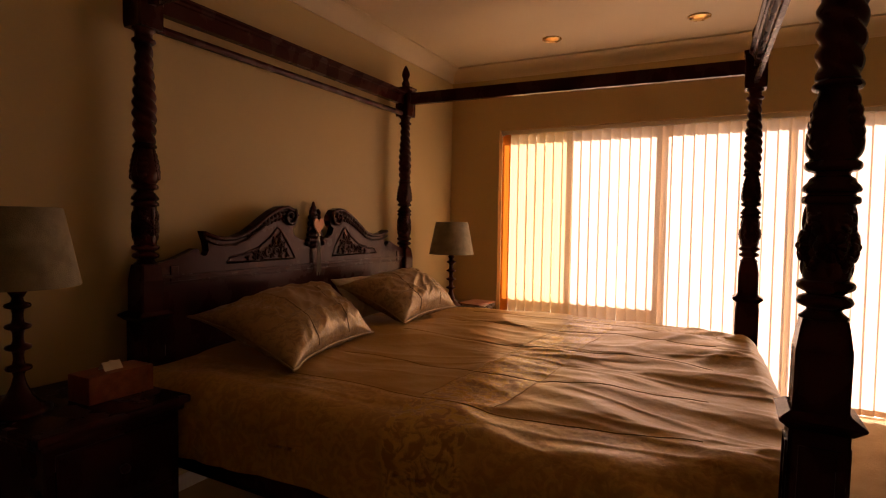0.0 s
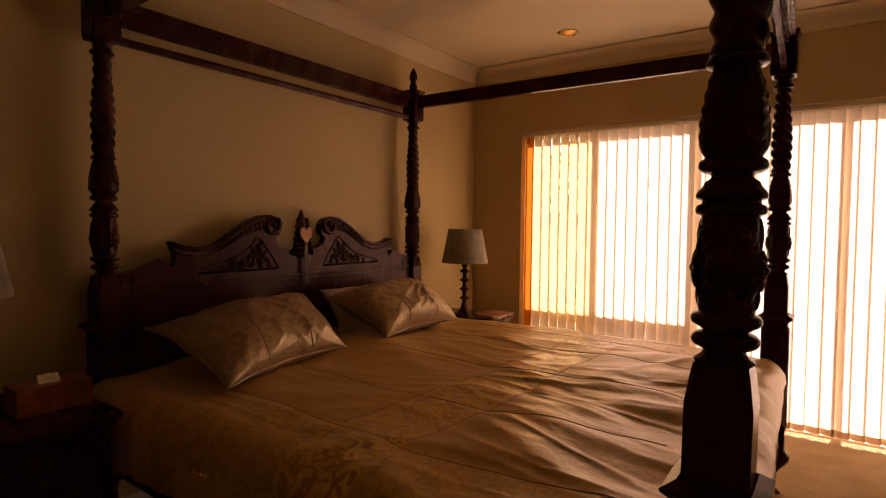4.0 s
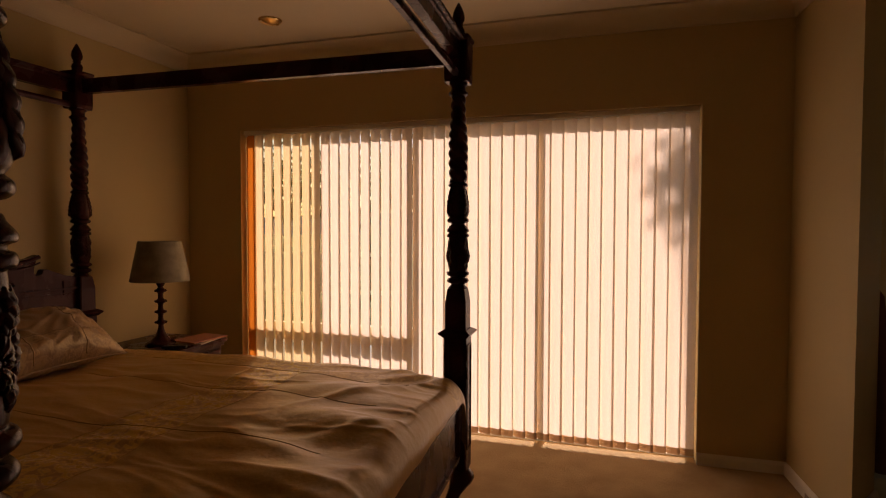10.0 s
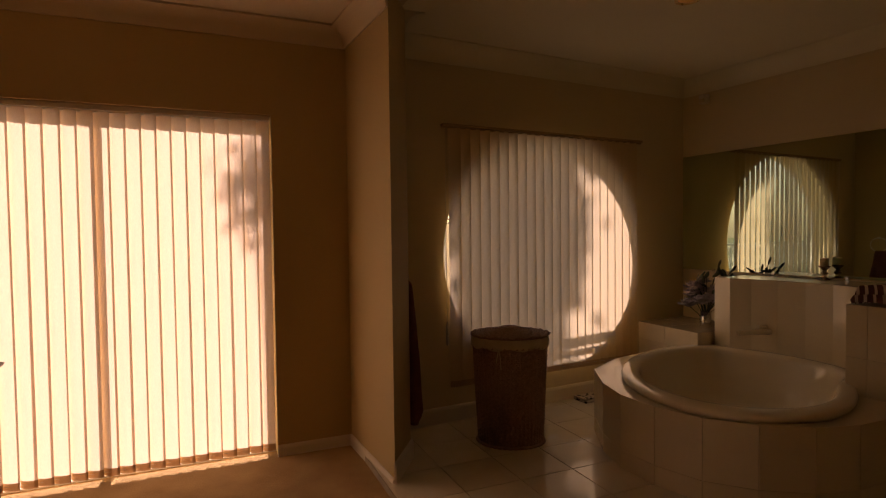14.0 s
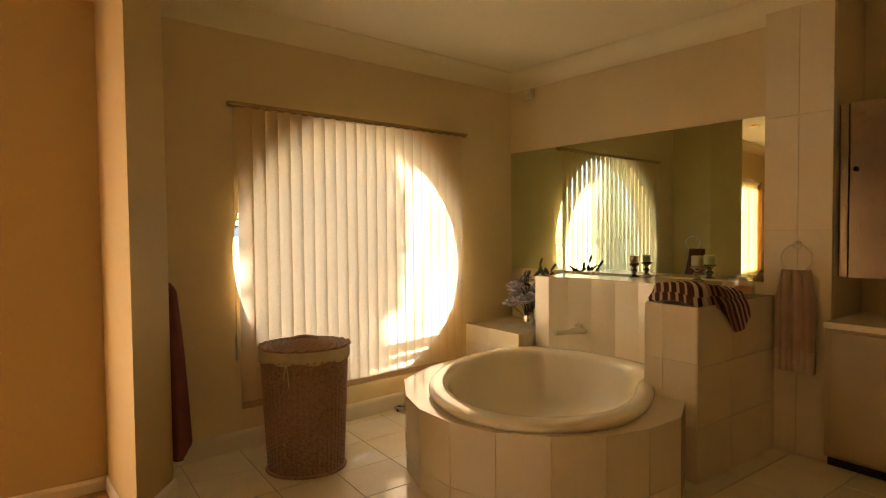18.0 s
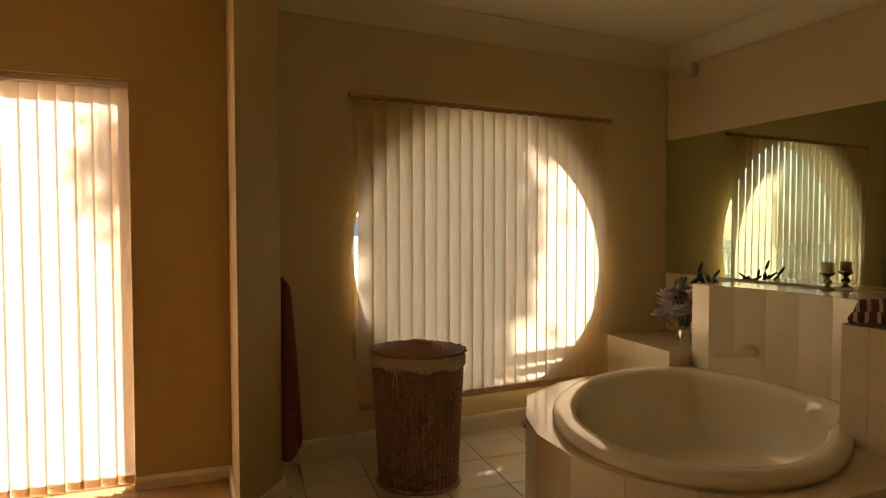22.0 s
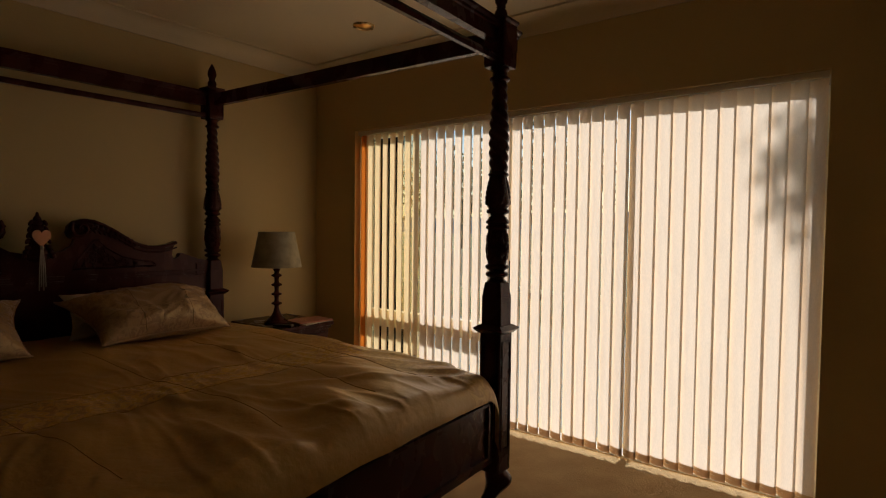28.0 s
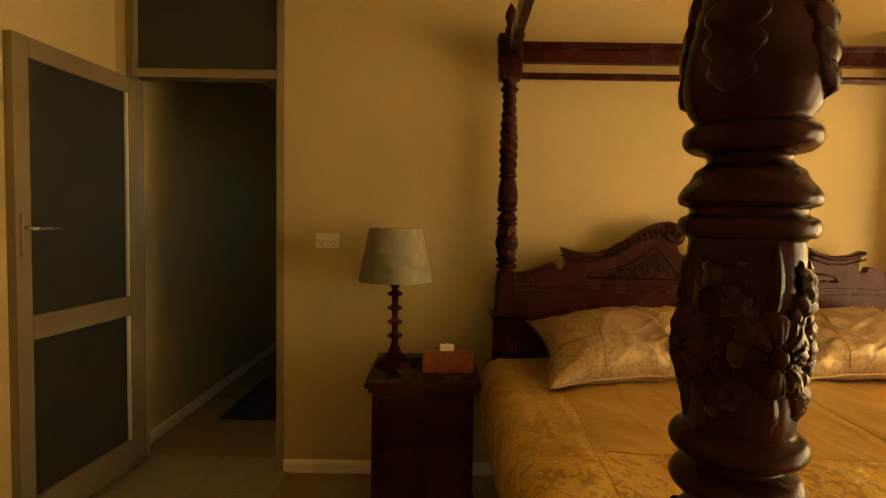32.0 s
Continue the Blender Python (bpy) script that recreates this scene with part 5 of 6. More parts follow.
for (xa, ya), (xb, yb) in zip(FRONT, FRONT[1:]):
    d = Vector((xb - xa, yb - ya, 0))
    cells = [0, d.length] if d.length < 0.3 else [0, d.length / 2, d.length]
    tile_field(surround, (xa, ya, 0), d, (0, 0, 1), cells, [0.002, 0.12, DECK + 0.004], WALL_TILE, gap=0.0018)
tub = thing("bathtub", (CX, CY, 0.1), "ivory oval bathtub with a wide rolled rim", "bathtub")
bm = bmesh.new()
prof = [(0.985, DECK + 0.001), (1.0, DECK + 0.010), (1.006, DECK + 0.022), (1.0, DECK + 0.034), (0.985, DECK + 0.042), (0.955, DECK + 0.047), (0.915, DECK + 0.049), (0.880, DECK + 0.047), (0.858, DECK + 0.040), (0.842, DECK + 0.024), (0.832, DECK + 0.0), (0.818, DECK - 0.05), (0.788, DECK - 0.14), (0.735, DECK - 0.25), (0.66, DECK - 0.31), (0.45, DECK - 0.335), (0.05, DECK - 0.34)]
rings = [[bm.verts.new((x, y, z)) for x, y in oval(f)] for f, z in prof]
base = [bm.verts.new((x, y, DECK)) for x, y in oval(0.985)]
rings.insert(0, base)
for r0, r1 in zip(rings, rings[1:]):
    for i in range(96):
        j = (i + 1) % 96
        bm.faces.new((r0[i], r0[j], r1[j], r1[i])).smooth = True
bm.faces.new(rings[-1])
bmesh.ops.recalc_face_normals(bm, faces=bm.faces)
part("shell", bm, ENAMEL, tub)
bm = lathe(bmesh.new(), [(0.001, DECK - 0.337), (0.03, DECK - 0.336), (0.034, DECK - 0.339)], 20, CX, CY)
part("drain", bm, CHROME, tub, "chrome drain")

LOW, HIGH, BLOCK = 0.557, 0.965, 0.905
low = structure("ledge_low", sweep(bmesh.new(), [(4.452, 4.345), (east(4.345), 4.345), (BE, BN), (4.452, BN)], 0, LOW - 0.004), WALL_GROUT, "cream tiled low ledge beside the window", "tiled ledge")
tile_field(low, (4.452, 4.345, LOW - 0.004), (1, 0, 0), (0, 1, 0), [0.0, 0.28, 0.594], [0.0, 0.32, 0.655], POLISHED)
tile_field(low, (4.452, BN, 0), (0, -1, 0), (0, 0, 1), [0.0, 0.33, 0.655], [0.42, LOW], WALL_TILE)
ledge_plan = [(4.605, 4.335)] + LEDGE_CURVE + [(east(3.255), 3.255), (east(4.335), 4.335)]
high = structure("ledge_high", sweep(bmesh.new(), ledge_plan[::-1], 0, HIGH), WALL_TILE, "cream tiled curved ledge behind the bathtub", "tiled ledge")


def curve_through(pts, k):
    """A smooth run through points in plan, k steps to each span."""
    run = []
    for i in range(len(pts) - 1):
        p = [Vector((*pts[max(0, min(len(pts) - 1, i + j))], 0)) for j in (-1, 0, 1, 2)]
        for q in range(k):
            t = q / k
            run.append(0.5 * ((2 * p[1]) + (p[2] - p[0]) * t + (2 * p[0] - 5 * p[1] + 4 * p[2] - p[3]) * t * t + (3 * p[1] - p[0] - 3 * p[2] + p[3]) * t ** 3))
    return run + [Vector((*pts[-1], 0))]


def bent_tile(parent, run, z0, z1, mat, out=0.006, gap=0.0012):
    """One curved tile in front of a run of points."""
    bm = bmesh.new()
    n = [(run[min(i + 1, len(run) - 1)] - run[max(i - 1, 0)]).normalized().cross(Vector((0, 0, 1))) * out for i in range(len(run))]
    run = [run[0].lerp(run[1], 0.12)] + run[1:-1] + [run[-1].lerp(run[-2], 0.12)]
    rows = [[bm.verts.new(p + d * f + Vector((0, 0, z))) for f, z in ((0, z0 + gap), (1, z0 + gap + 0.001), (1, z1 - gap - 0.001), (0, z1 - gap))] for p, d in zip(run, n)]
    for a, c in zip(rows, rows[1:]):
        for i in range(3):
            bm.faces.new((a[i], c[i], c[i + 1], a[i + 1])).smooth = i == 1
    bm.faces.new(rows[0])
    bm.faces.new(rows[-1][::-1])
    bmesh.ops.recalc_face_normals(bm, faces=bm.faces)
    part("tile", bm, mat, parent)


arc = curve_through(ledge_plan[1:8], 6)
bent_tile(high, [Vector((4.605, 4.335, 0)), Vector((4.602, 4.268, 0)), Vector((4.600, 4.203, 0))], DECK, HIGH, WALL_TILE, -0.006)
for i in range(0, len(arc) - 1, 12):
    bent_tile(high, arc[i:i + 13], DECK, HIGH, WALL_TILE, -0.006)
block = structure("ledge_block", sweep(bmesh.new(), [(4.345, 2.955), (east(2.955), 2.955), (east(3.253), 3.253), (4.345, 3.253)], 0, BLOCK - 0.004), WALL_GROUT, "cream tiled square block at the bath's end", "tiled ledge")
tile_field(block, (4.345, 3.253, 0), (0, -1, 0), (0, 0, 1), [0, 0.11, 0.298], [0.30, 0.62, BLOCK], WALL_TILE, gap=0.002)
tile_field(block, (4.345, 2.955, 0), (1, 0, 0), (0, 0, 1), [0, 0.33, 0.66, 0.822], [0.0, 0.30, 0.60, BLOCK], WALL_TILE, gap=0.0014)
tile_field(block, (4.345, 2.955, BLOCK - 0.004), (1, 0, 0), (0, 1, 0), [0, 0.32, 0.64, 0.80], [0, 0.298], WALL_TILE)
pier = structure("wall_pier", sweep(bmesh.new(), [(east(3.01) - 0.02, 3.01), (east(2.672) - 0.02, 2.672), (east(2.672), 2.672), (east(3.01), 3.01)], 0, H), WALL_GROUT, "cream tiled strip of bathroom wall", "wall")
tile_field(pier, (east(3.01) - 0.02, 3.01, 0), (0.0875, -1, 0), (0, 0, 1), [0.0, 0.175, 0.339], [0.0, 0.64, 1.28, 1.92, H], WALL_TILE, gap=0.002)
mir = thing("wall_mirror", (east(4.0), 4.0, 1.45), "large frameless bathroom mirror over the tiled ledge", "mirror")
part("glass", sweep(bmesh.new(), [(east(3.012) - 0.007, 3.012), (east(3.012) - 0.001, 3.012), (BE - 0.001, BN - 0.002), (BE - 0.007, BN - 0.002)], HIGH + 0.012, 1.945), MIRROR, mir)
bm = bmesh.new()
for y in (3.2, 3.7, 4.2, 4.7):
    box(bm, east(y) - 0.012, east(y) - 0.001, y - 0.012, y + 0.012, HIGH + 0.004, HIGH + 0.022, 0.001)
part("clip", bm, CHROME, mir, "small chrome mirror clips")
det = thing("sensor_box", (east(4.77) - 0.03, 4.77, 2.39), "small white sensor box in the ceiling corner", "sensor")
part("case", boxed(BE - 0.040, east(4.77) - 0.002, 4.735, 4.805, 2.36, 2.44, bevel=0.012), TRIM, det)
part("lens", boxed(BE - 0.046, BE - 0.036, 4.747, 4.793, 2.368, 2.40, bevel=0.004), CORN, det)

# tap on the curved ledge
tap = thing("bath_spout", (4.70, 4.02, 0.615), "ivory bath spout on the tiled ledge", "bath spout")
bm = bmesh.new()
tube(bm, [(4.72, 3.965, 0.606), (4.66, 3.995, 0.606), (4.57, 4.035, 0.603), (4.52, 4.058, 0.600), (4.512, 4.062, 0.598)], lambda t: 0.021 - 0.003 * t, 16)
part("spout", bm, ENAMEL, tap)
bm = bmesh.new()
tube(bm, [(4.71, 3.985, 0.640), (4.655, 4.0, 0.643), (4.64, 4.005, 0.640)], 0.011, 12)
part("handle", bm, ENAMEL, tap)


# ---- wicker basket ----
def weave_basket():
    t = thing("laundry_basket", (2.86, 4.33, BF), "tall brown woven wicker laundry basket with a liner", "laundry basket")
    cx, cy = 2.86, 4.335
    ang = radians(-28)

    def place(r, a, z, e=0.80):
        x, y = r * math.cos(a), r * e * math.sin(a)
        return (cx + x * math.cos(ang) - y * math.sin(ang), cy + x * math.sin(ang) + y * math.cos(ang), BF + z * 1.046)

    def radius(z):
        return 0.196 + 0.030 * min(1, z / 0.6)
    bm = bmesh.new()
    seg = 144
    k = 50
    for i in range(k):
        z = 0.016 + 0.565 * i / k
        ph = (i % 2) * math.pi
        rings = []
        for s in range(seg):
            a = 2 * math.pi * s / seg
            r = radius(z) + 0.0045 * math.cos(a * 24 + ph)
            rings.append([bm.verts.new(place(r + o, a, z + dz)) for o, dz in ((0.0055, 0), (0, 0.0062), (-0.0055, 0), (0, -0.0062))])
        for s in range(seg):
            r0, r1 = rings[s], rings[(s + 1) % seg]
            for q in (0, 1, 3):
                bm.faces.new((r0[q], r1[q], r1[(q + 1) % 4], r0[(q + 1) % 4])).smooth = True
    part("weave", bm, WICKER, t)
    for i in range(48):
        a = 2 * math.pi * i / 48
        part("stake", tube(bmesh.new(), [place(radius(0), a, 0.01), place(radius(0.3), a, 0.3), place(radius(0.58), a, 0.585)], 0.0070, 6), WICKER, t)
    for z, r in ((0.012, 0.205), (0.585, 0.229)):
        bm = bmesh.new()
        tube(bm, [place(r + 0.003 * math.cos(a * 40), a, z + 0.003 * math.sin(a * 40)) for a in (2 * math.pi * i / 120 for i in range(120))], 0.010, 6, closed=True)
        part("rim", bm, WICKER, t, "braided rim")
    LINER = surface("cream_liner", (0.55, 0.45, 0.30), (0.64, 0.54, 0.38), 0.85, 14, 200, 0.3)
    bm = bmesh.new()
    rows = []
    for z, o in ((0.575, 0.008), (0.585, 0.016), (0.61, 0.016), (0.636, 0.010)):
        rows.append([bm.verts.new(place(0.226 + o + 0.003 * noise.noise((a * 4, z * 30, 1)), a, z + 0.006 * math.sin(a * 9 + z * 50) * (1 if z < 0.58 else 0))) for a in (2 * math.pi * i / 90 for i in range(90))])
    for r0, r1 in zip(rows, rows[1:]):
        for i in range(90):
            bm.faces.new((r0[i], r0[(i + 1) % 90], r1[(i + 1) % 90], r1[i])).smooth = True
    liner = part("liner", bm, LINER, t, "cream cotton liner folded over the rim")
    bm = bmesh.new()
    a0 = radians(253)
    c = Vector(place(0.246, a0, 0.585))
    side = Vector((math.sin(a0 + ang) * -1, math.cos(a0 + ang), 0))
    for sg in (-1, 1):
        tube(bm, [c, c + side * 0.02 * sg + Vector((0, 0, 0.012)), c + side * 0.026 * sg - Vector((0, 0, 0.006)), c], 0.003, 5)
        tube(bm, [c, c + side * 0.010 * sg - Vector((0, 0, 0.05)), c + side * 0.014 * sg - Vector((0, 0, 0.10 + 0.02 * sg))], 0.003, 5)
    part("bow", bm, LINER, liner, "tied cotton bow")
    # lid: coils of cane
    bm = bmesh.new()
    coil = []
    for i in range(15 * 60):
        f = i / (15 * 60 - 1)
        a = 2 * math.pi * i / 60
        coil.append(place(0.238 * (1 - f) + 0.005, a, 0.644 + 0.026 * math.sin(f * math.pi / 2) ** 1.2 + 0.0050 * math.cos(a * 20.5) * (1 - 0.6 * f)))
    tube(bm, coil, 0.0088, 6)
    lid = part("lid", bm, WICKER, t, "coiled wicker lid")
    bm = bmesh.new()
    for off in (-0.008, 0.008):
        path = []
        for i in range(13):
            q = math.pi * i / 12
            x, y = -0.075 * math.cos(q), off
            path.append((cx + x * math.cos(ang) - y * math.sin(ang), cy + x * math.sin(ang) + y * math.cos(ang), BF + 0.694 + 0.026 * math.sin(q)))
        tube(bm, path, 0.007, 7)
    part("handle", bm, WICKER, lid)
    bm = bmesh.new()
    bm.faces.new([bm.verts.new(place(0.232, 2 * math.pi * i / 48, 0.640)) for i in range(48)])
    part("inner", bm, WICKER, lid)
    return t


weave_basket()


# ---- towels ----
def cloth(label, material, rows, thick=0.008, name="towel", group=""):
    """A hanging or lying cloth from rows of points across it, doubled to a thickness."""
    t = thing(name, rows[0][0], label, "towel", group)
    bm = bmesh.new()
    g = [[bm.verts.new(p) for p in row] for row in rows]
    for i in range(len(rows) - 1):
        for j in range(len(rows[0]) - 1):
            bm.faces.new((g[i][j], g[i + 1][j], g[i + 1][j + 1], g[i][j + 1])).smooth = True
    bmesh.ops.recalc_face_normals(bm, faces=bm.faces)
    bmesh.ops.solidify(bm, geom=bm.faces, thickness=thick)
    part("cloth", bm, material, t)
    return t


PINK = surface("dusty_pink_terry", (0.58, 0.39, 0.29), (0.68, 0.48, 0.37), 0.95, 10, 260, 0.9, spec=0.1, stain=0.5, depth=0.008)
BAND = surface("towel_band", (0.58, 0.44, 0.34), (0.66, 0.52, 0.42), 0.85, 30, 200, 0.4)
MAROON = surface("maroon_terry", (0.15, 0.052, 0.040), (0.22, 0.080, 0.060), 0.95, 12, 260, 0.9, spec=0.1, stain=0.5, depth=0.008)


def ring_thing(x, y, z, out, label):
    """A towel ring on a wall; out: the way off the wall."""
    o = Vector(out)
    side = Vector((-o.y, o.x, 0))
    t = thing("towel_ring", (x, y, z), label, "towel ring", "towel rings on the walls")
    bm = lathe(bmesh.new(), [(0.022, 0.0), (0.022, 0.006), (0.012, 0.012), (0.010, 0.03), (0.013, 0.036), (0.004, 0.042)], 16)
    turn = o.to_track_quat("Z", "Y").to_matrix().to_4x4()
    bmesh.ops.transform(bm, matrix=Matrix.Translation((x, y, z)) @ turn, verts=bm.verts)
    part("mount", bm, TRIM, t)
    bm = bmesh.new()
    c = Vector((x, y, z)) + o * 0.03 - Vector((0, 0, 0.075))
    tube(bm, [c + side * 0.078 * math.cos(a) + Vector((0, 0, 0.075 * math.sin(a))) for a in (2 * math.pi * i / 40 for i in range(40))], 0.0045, 8, closed=True)
    part("ring", bm, TRIM, t, "cream plastic ring")
    return t


ring_thing(5.157, 2.835, 1.20, (-0.9962, -0.0872, 0), "cream towel ring on the tiled wall")
ring_thing(2.168, 4.52, 1.20, (1, 0, 0), "cream towel ring on the dividing wall")


def hung(x, y, z0, z1, out, width, seed):
    """Rows of a towel gathered at a ring and spreading below it, with folds."""
    o = Vector(out)
    side = Vector((-o.y, o.x, 0))
    rows = []
    for i in range(25):
        t = i / 24
        z = z0 + (z1 - z0) * t
        w = width * (0.72 + 0.28 * min(1, t * 3))
        row = []
        for j in range(25):
            u = j / 24 - 0.5
            fold = 0.014 * math.sin(u * 21 + seed) * (1 - 0.5 * t) + 0.006 * noise.noise((u * 6, t * 3, seed))
            row.append(tuple(Vector((x, y, z)) + side * (u * w) + o * (0.035 + fold)))
        rows.append(row)
    return rows


pink = cloth("dusty pink hand towel hanging from a ring", PINK, hung(5.157, 2.835, 1.06, 0.49, (-0.9962, -0.0872, 0), 0.20, 1.0))
band_rows = [[(p[0] - 0.0115, p[1], p[2]) for p in row] for row in hung(5.157, 2.835, 1.06, 0.49, (-0.9962, -0.0872, 0), 0.20, 1.0)[19:25]]
bm = bmesh.new()
g = [[bm.verts.new(p) for p in row] for row in band_rows]
for i in range(len(g) - 1):
    for j in range(24):
        bm.faces.new((g[i][j], g[i + 1][j], g[i + 1][j + 1], g[i][j + 1])).smooth = True
part("band", bm, BAND, pink, "pale woven hem band")


def bath_towel(x, y, z0, z1):
    """A thick towel doubled over its ring: close to the wall at the top, swelling out below."""
    t = thing("towel", (x, y, z1), "long maroon bath towel hanging on the dividing wall", "towel")
    bm = bmesh.new()
    k, rows = 56, []
    for i in range(41):
        q = i / 40
        deep = (0.040 + 0.062 * q ** 0.75) * (1 - 0.35 * ease((q - 0.93) / 0.07) - 0.6 * ease((0.05 - q) / 0.05))
        half = 0.085 + 0.075 * ease(q * 1.6)
        row = []
        for j in range(k):
            a = 2 * math.pi * j / k
            c, e = math.cos(a), math.sin(a)
            u = half * abs(c) ** 0.6 * sgn(c)
            d = 0.012 + deep * (0.5 + 0.5 * abs(e) ** 0.7 * sgn(e))
            fold = (0.010 * math.sin(u * 75 + 2.0 * q) + 0.008 * noise.noise((u * 22, q * 3, 2.4))) * max(0.0, e)
            row.append(bm.verts.new((x + d + fold, y + u, z0 + (z1 - z0) * q + 0.010 * noise.noise((u * 12, q * 2, 6)) * q)))
        rows.append(row)
    for lo, hi in zip(rows, rows[1:]):
        for j in range(k):
            bm.faces.new((lo[j], lo[(j + 1) % k], hi[(j + 1) % k], hi[j])).smooth = True
    bm.faces.new(rows[0])
    bm.faces.new(rows[-1][::-1])
    bmesh.ops.recalc_face_normals(bm, faces=bm.faces)
    part("cloth", bm, MAROON, t)


bath_towel(2.180, 4.47, 1.06, 0.215)


def striped():
    m = bpy.data.materials.new("striped_terry")
    m.use_nodes = True
    n, l = m.node_tree.nodes, m.node_tree.links
    b = n["Principled BSDF"]
    at = n.new("ShaderNodeAttribute")
    at.attribute_name = "across"
    wave = n.new("ShaderNodeMath")
    wave.operation = "MULTIPLY"
    wave.inputs[1].default_value = 1.0
    l.new(at.outputs["Fac"], wave.inputs[0])
    ramp = n.new("ShaderNodeValToRGB")
    ramp.color_ramp.interpolation = "CONSTANT"
    maroon, cream, tan, dark = (0.11, 0.034, 0.022), (0.60, 0.46, 0.34), (0.42, 0.23, 0.12), (0.05, 0.02, 0.015)
    tones = [(0.0, maroon)]
    for k in range(5):
        tones += [(0.045 + 0.064 * k, cream), (0.067 + 0.064 * k, maroon)]
    tones += [(0.38, cream), (0.415, dark), (0.46, cream), (0.51, tan), (0.55, dark)]
    for k in range(7):
        tones += [(0.575 + 0.06 * k, tan if k < 3 else cream), (0.600 + 0.06 * k, maroon if k % 2 else dark)]
    el = ramp.color_ramp.elements
    el[0].position, el[0].color = 0.0, (*tones[0][1], 1)
    el[1].position, el[1].color = tones[1][0], (*tones[1][1], 1)
    for p, c in tones[2:]:
        e = el.new(p)
        e.color = (*c, 1)
    fr = n.new("ShaderNodeMath")
    fr.operation = "FRACT"
    l.new(wave.outputs[0], fr.inputs[0])
    l.new(fr.outputs[0], ramp.inputs[0])
    l.new(ramp.outputs[0], b.inputs["Base Color"])
    b.inputs["Roughness"].default_value = 0.95
    tx = n.new("ShaderNodeTexNoise")
    tx.inputs["Scale"].default_value = 350
    bp = n.new("ShaderNodeBump")
    bp.inputs["Strength"].default_value = 0.8
    bp.inputs["Distance"].default_value = 0.006
    l.new(tx.outputs[0], bp.inputs["Height"])
    l.new(bp.outputs[0], b.inputs["Normal"])
    return m


STRIPED = striped()


def folded_towel():
    """A thick folded striped towel that lies across the block and falls over its edge."""
    t = thing("folded_towel", (4.50, 3.10, BLOCK), "folded maroon and cream striped towel draped over the block", "towel")
    for name, tall, inset in (("lower_fold", 0.050, 0.0), ("upper_fold", 0.098, 0.012)):
        bm = bmesh.new()
        lay = bm.verts.layers.float.new("across")
        nu, nv = 72, 44
        g = []
        for i in range(nu + 1):
            s = i / nu
            x = 4.362 + inset + (0.44 - 1.6 * inset) * s
            end = math.sqrt(max(0.0, 1 - (1 - min(1.0, s / 0.06)) ** 2)) * math.sqrt(max(0.0, 1 - (1 - min(1.0, (1 - s) / 0.10)) ** 2))
            high = tall * (1 - 0.38 * ease((s - 0.25) / 0.6)) * (0.12 + 0.88 * end)
            drop = 0.145 * ease((s - 0.28) / 0.35) * (1 - 0.45 * ease((s - 0.80) / 0.2)) - 2.5 * inset * ease((s - 0.28) / 0.35)
            back, front = 3.235 - inset - 0.05 * s, 2.972 + inset - 0.035 * ease((s - 0.26) / 0.2)
            flat, r = back - front, min(0.03, high * 0.9)
            total = high + flat + high + drop
            row = []
            for j in range(nv + 1):
                c = total * j / nv
                if c < high:
                    y, z = back + 0.012 * math.sin(math.pi * c / high), c
                elif c < high + flat:
                    k = (c - high) / flat
                    y, z = back - flat * k, high + 0.012 * math.sin(math.pi * k) - 0.010 * (k ** 6)
                else:
                    k = c - high - flat
                    y, z = front - 0.014 * math.sin(min(1.0, k / 0.05) * math.pi / 2), high - 0.010 - k
                n = 0.006 * noise.noise((x * 14, c * 9, tall * 60))
                vert = bm.verts.new((x + 0.10 * max(0.0, c - high - flat) + n, y + n, BLOCK + 0.002 + z))
                fall = max(0.0, c - high - flat)
                vert[lay] = max(0.01, min(0.99, 0.43 * (3.25 - max(y, 2.95)) / 0.30 + 0.55 * s - 0.55 * fall * ease(s / 0.4) + 0.008 * noise.noise((s * 6, c * 8, 1))))
                row.append(vert)
            g.append(row)
        for i in range(nu):
            for j in range(nv):
                bm.faces.new((g[i][j], g[i + 1][j], g[i + 1][j + 1], g[i][j + 1])).smooth = True
        bmesh.ops.recalc_face_normals(bm, faces=bm.faces)
        part(name, bm, STRIPED, t)
    return t


folded_towel()

# ---- vase of flowers ----
SILVER = surface("silver_glass_vase", (0.60, 0.57, 0.50), (0.72, 0.68, 0.60), 0.12, 20, 90, 0.0, metal=0.9)
STEM = surface("dark_green_stem", (0.045, 0.06, 0.03), (0.07, 0.085, 0.045), 0.6, 20, 120, 0.1)
PETAL = surface("greyed_lilac_petal", (0.34, 0.29, 0.31), (0.50, 0.44, 0.46), 0.7, 20, 120, 0.1)
LILY = surface("dark_bud", (0.035, 0.05, 0.03), (0.09, 0.10, 0.055), 0.55, 25, 120, 0.1)
flowers = thing("flower_vase", (4.71, 4.50, LOW), "artificial lilac flowers in a silver glass vase", "vase of flowers")
VX, VY = 4.70, 4.50
part("vase", lathe(bmesh.new(), [(0.036, LOW), (0.040, LOW + 0.004), (0.040, LOW + 0.125), (0.037, LOW + 0.125), (0.036, LOW + 0.01), (0.002, LOW + 0.008)], 28, VX, VY, caps=False), SILVER, flowers)
rnd = random.Random(3)
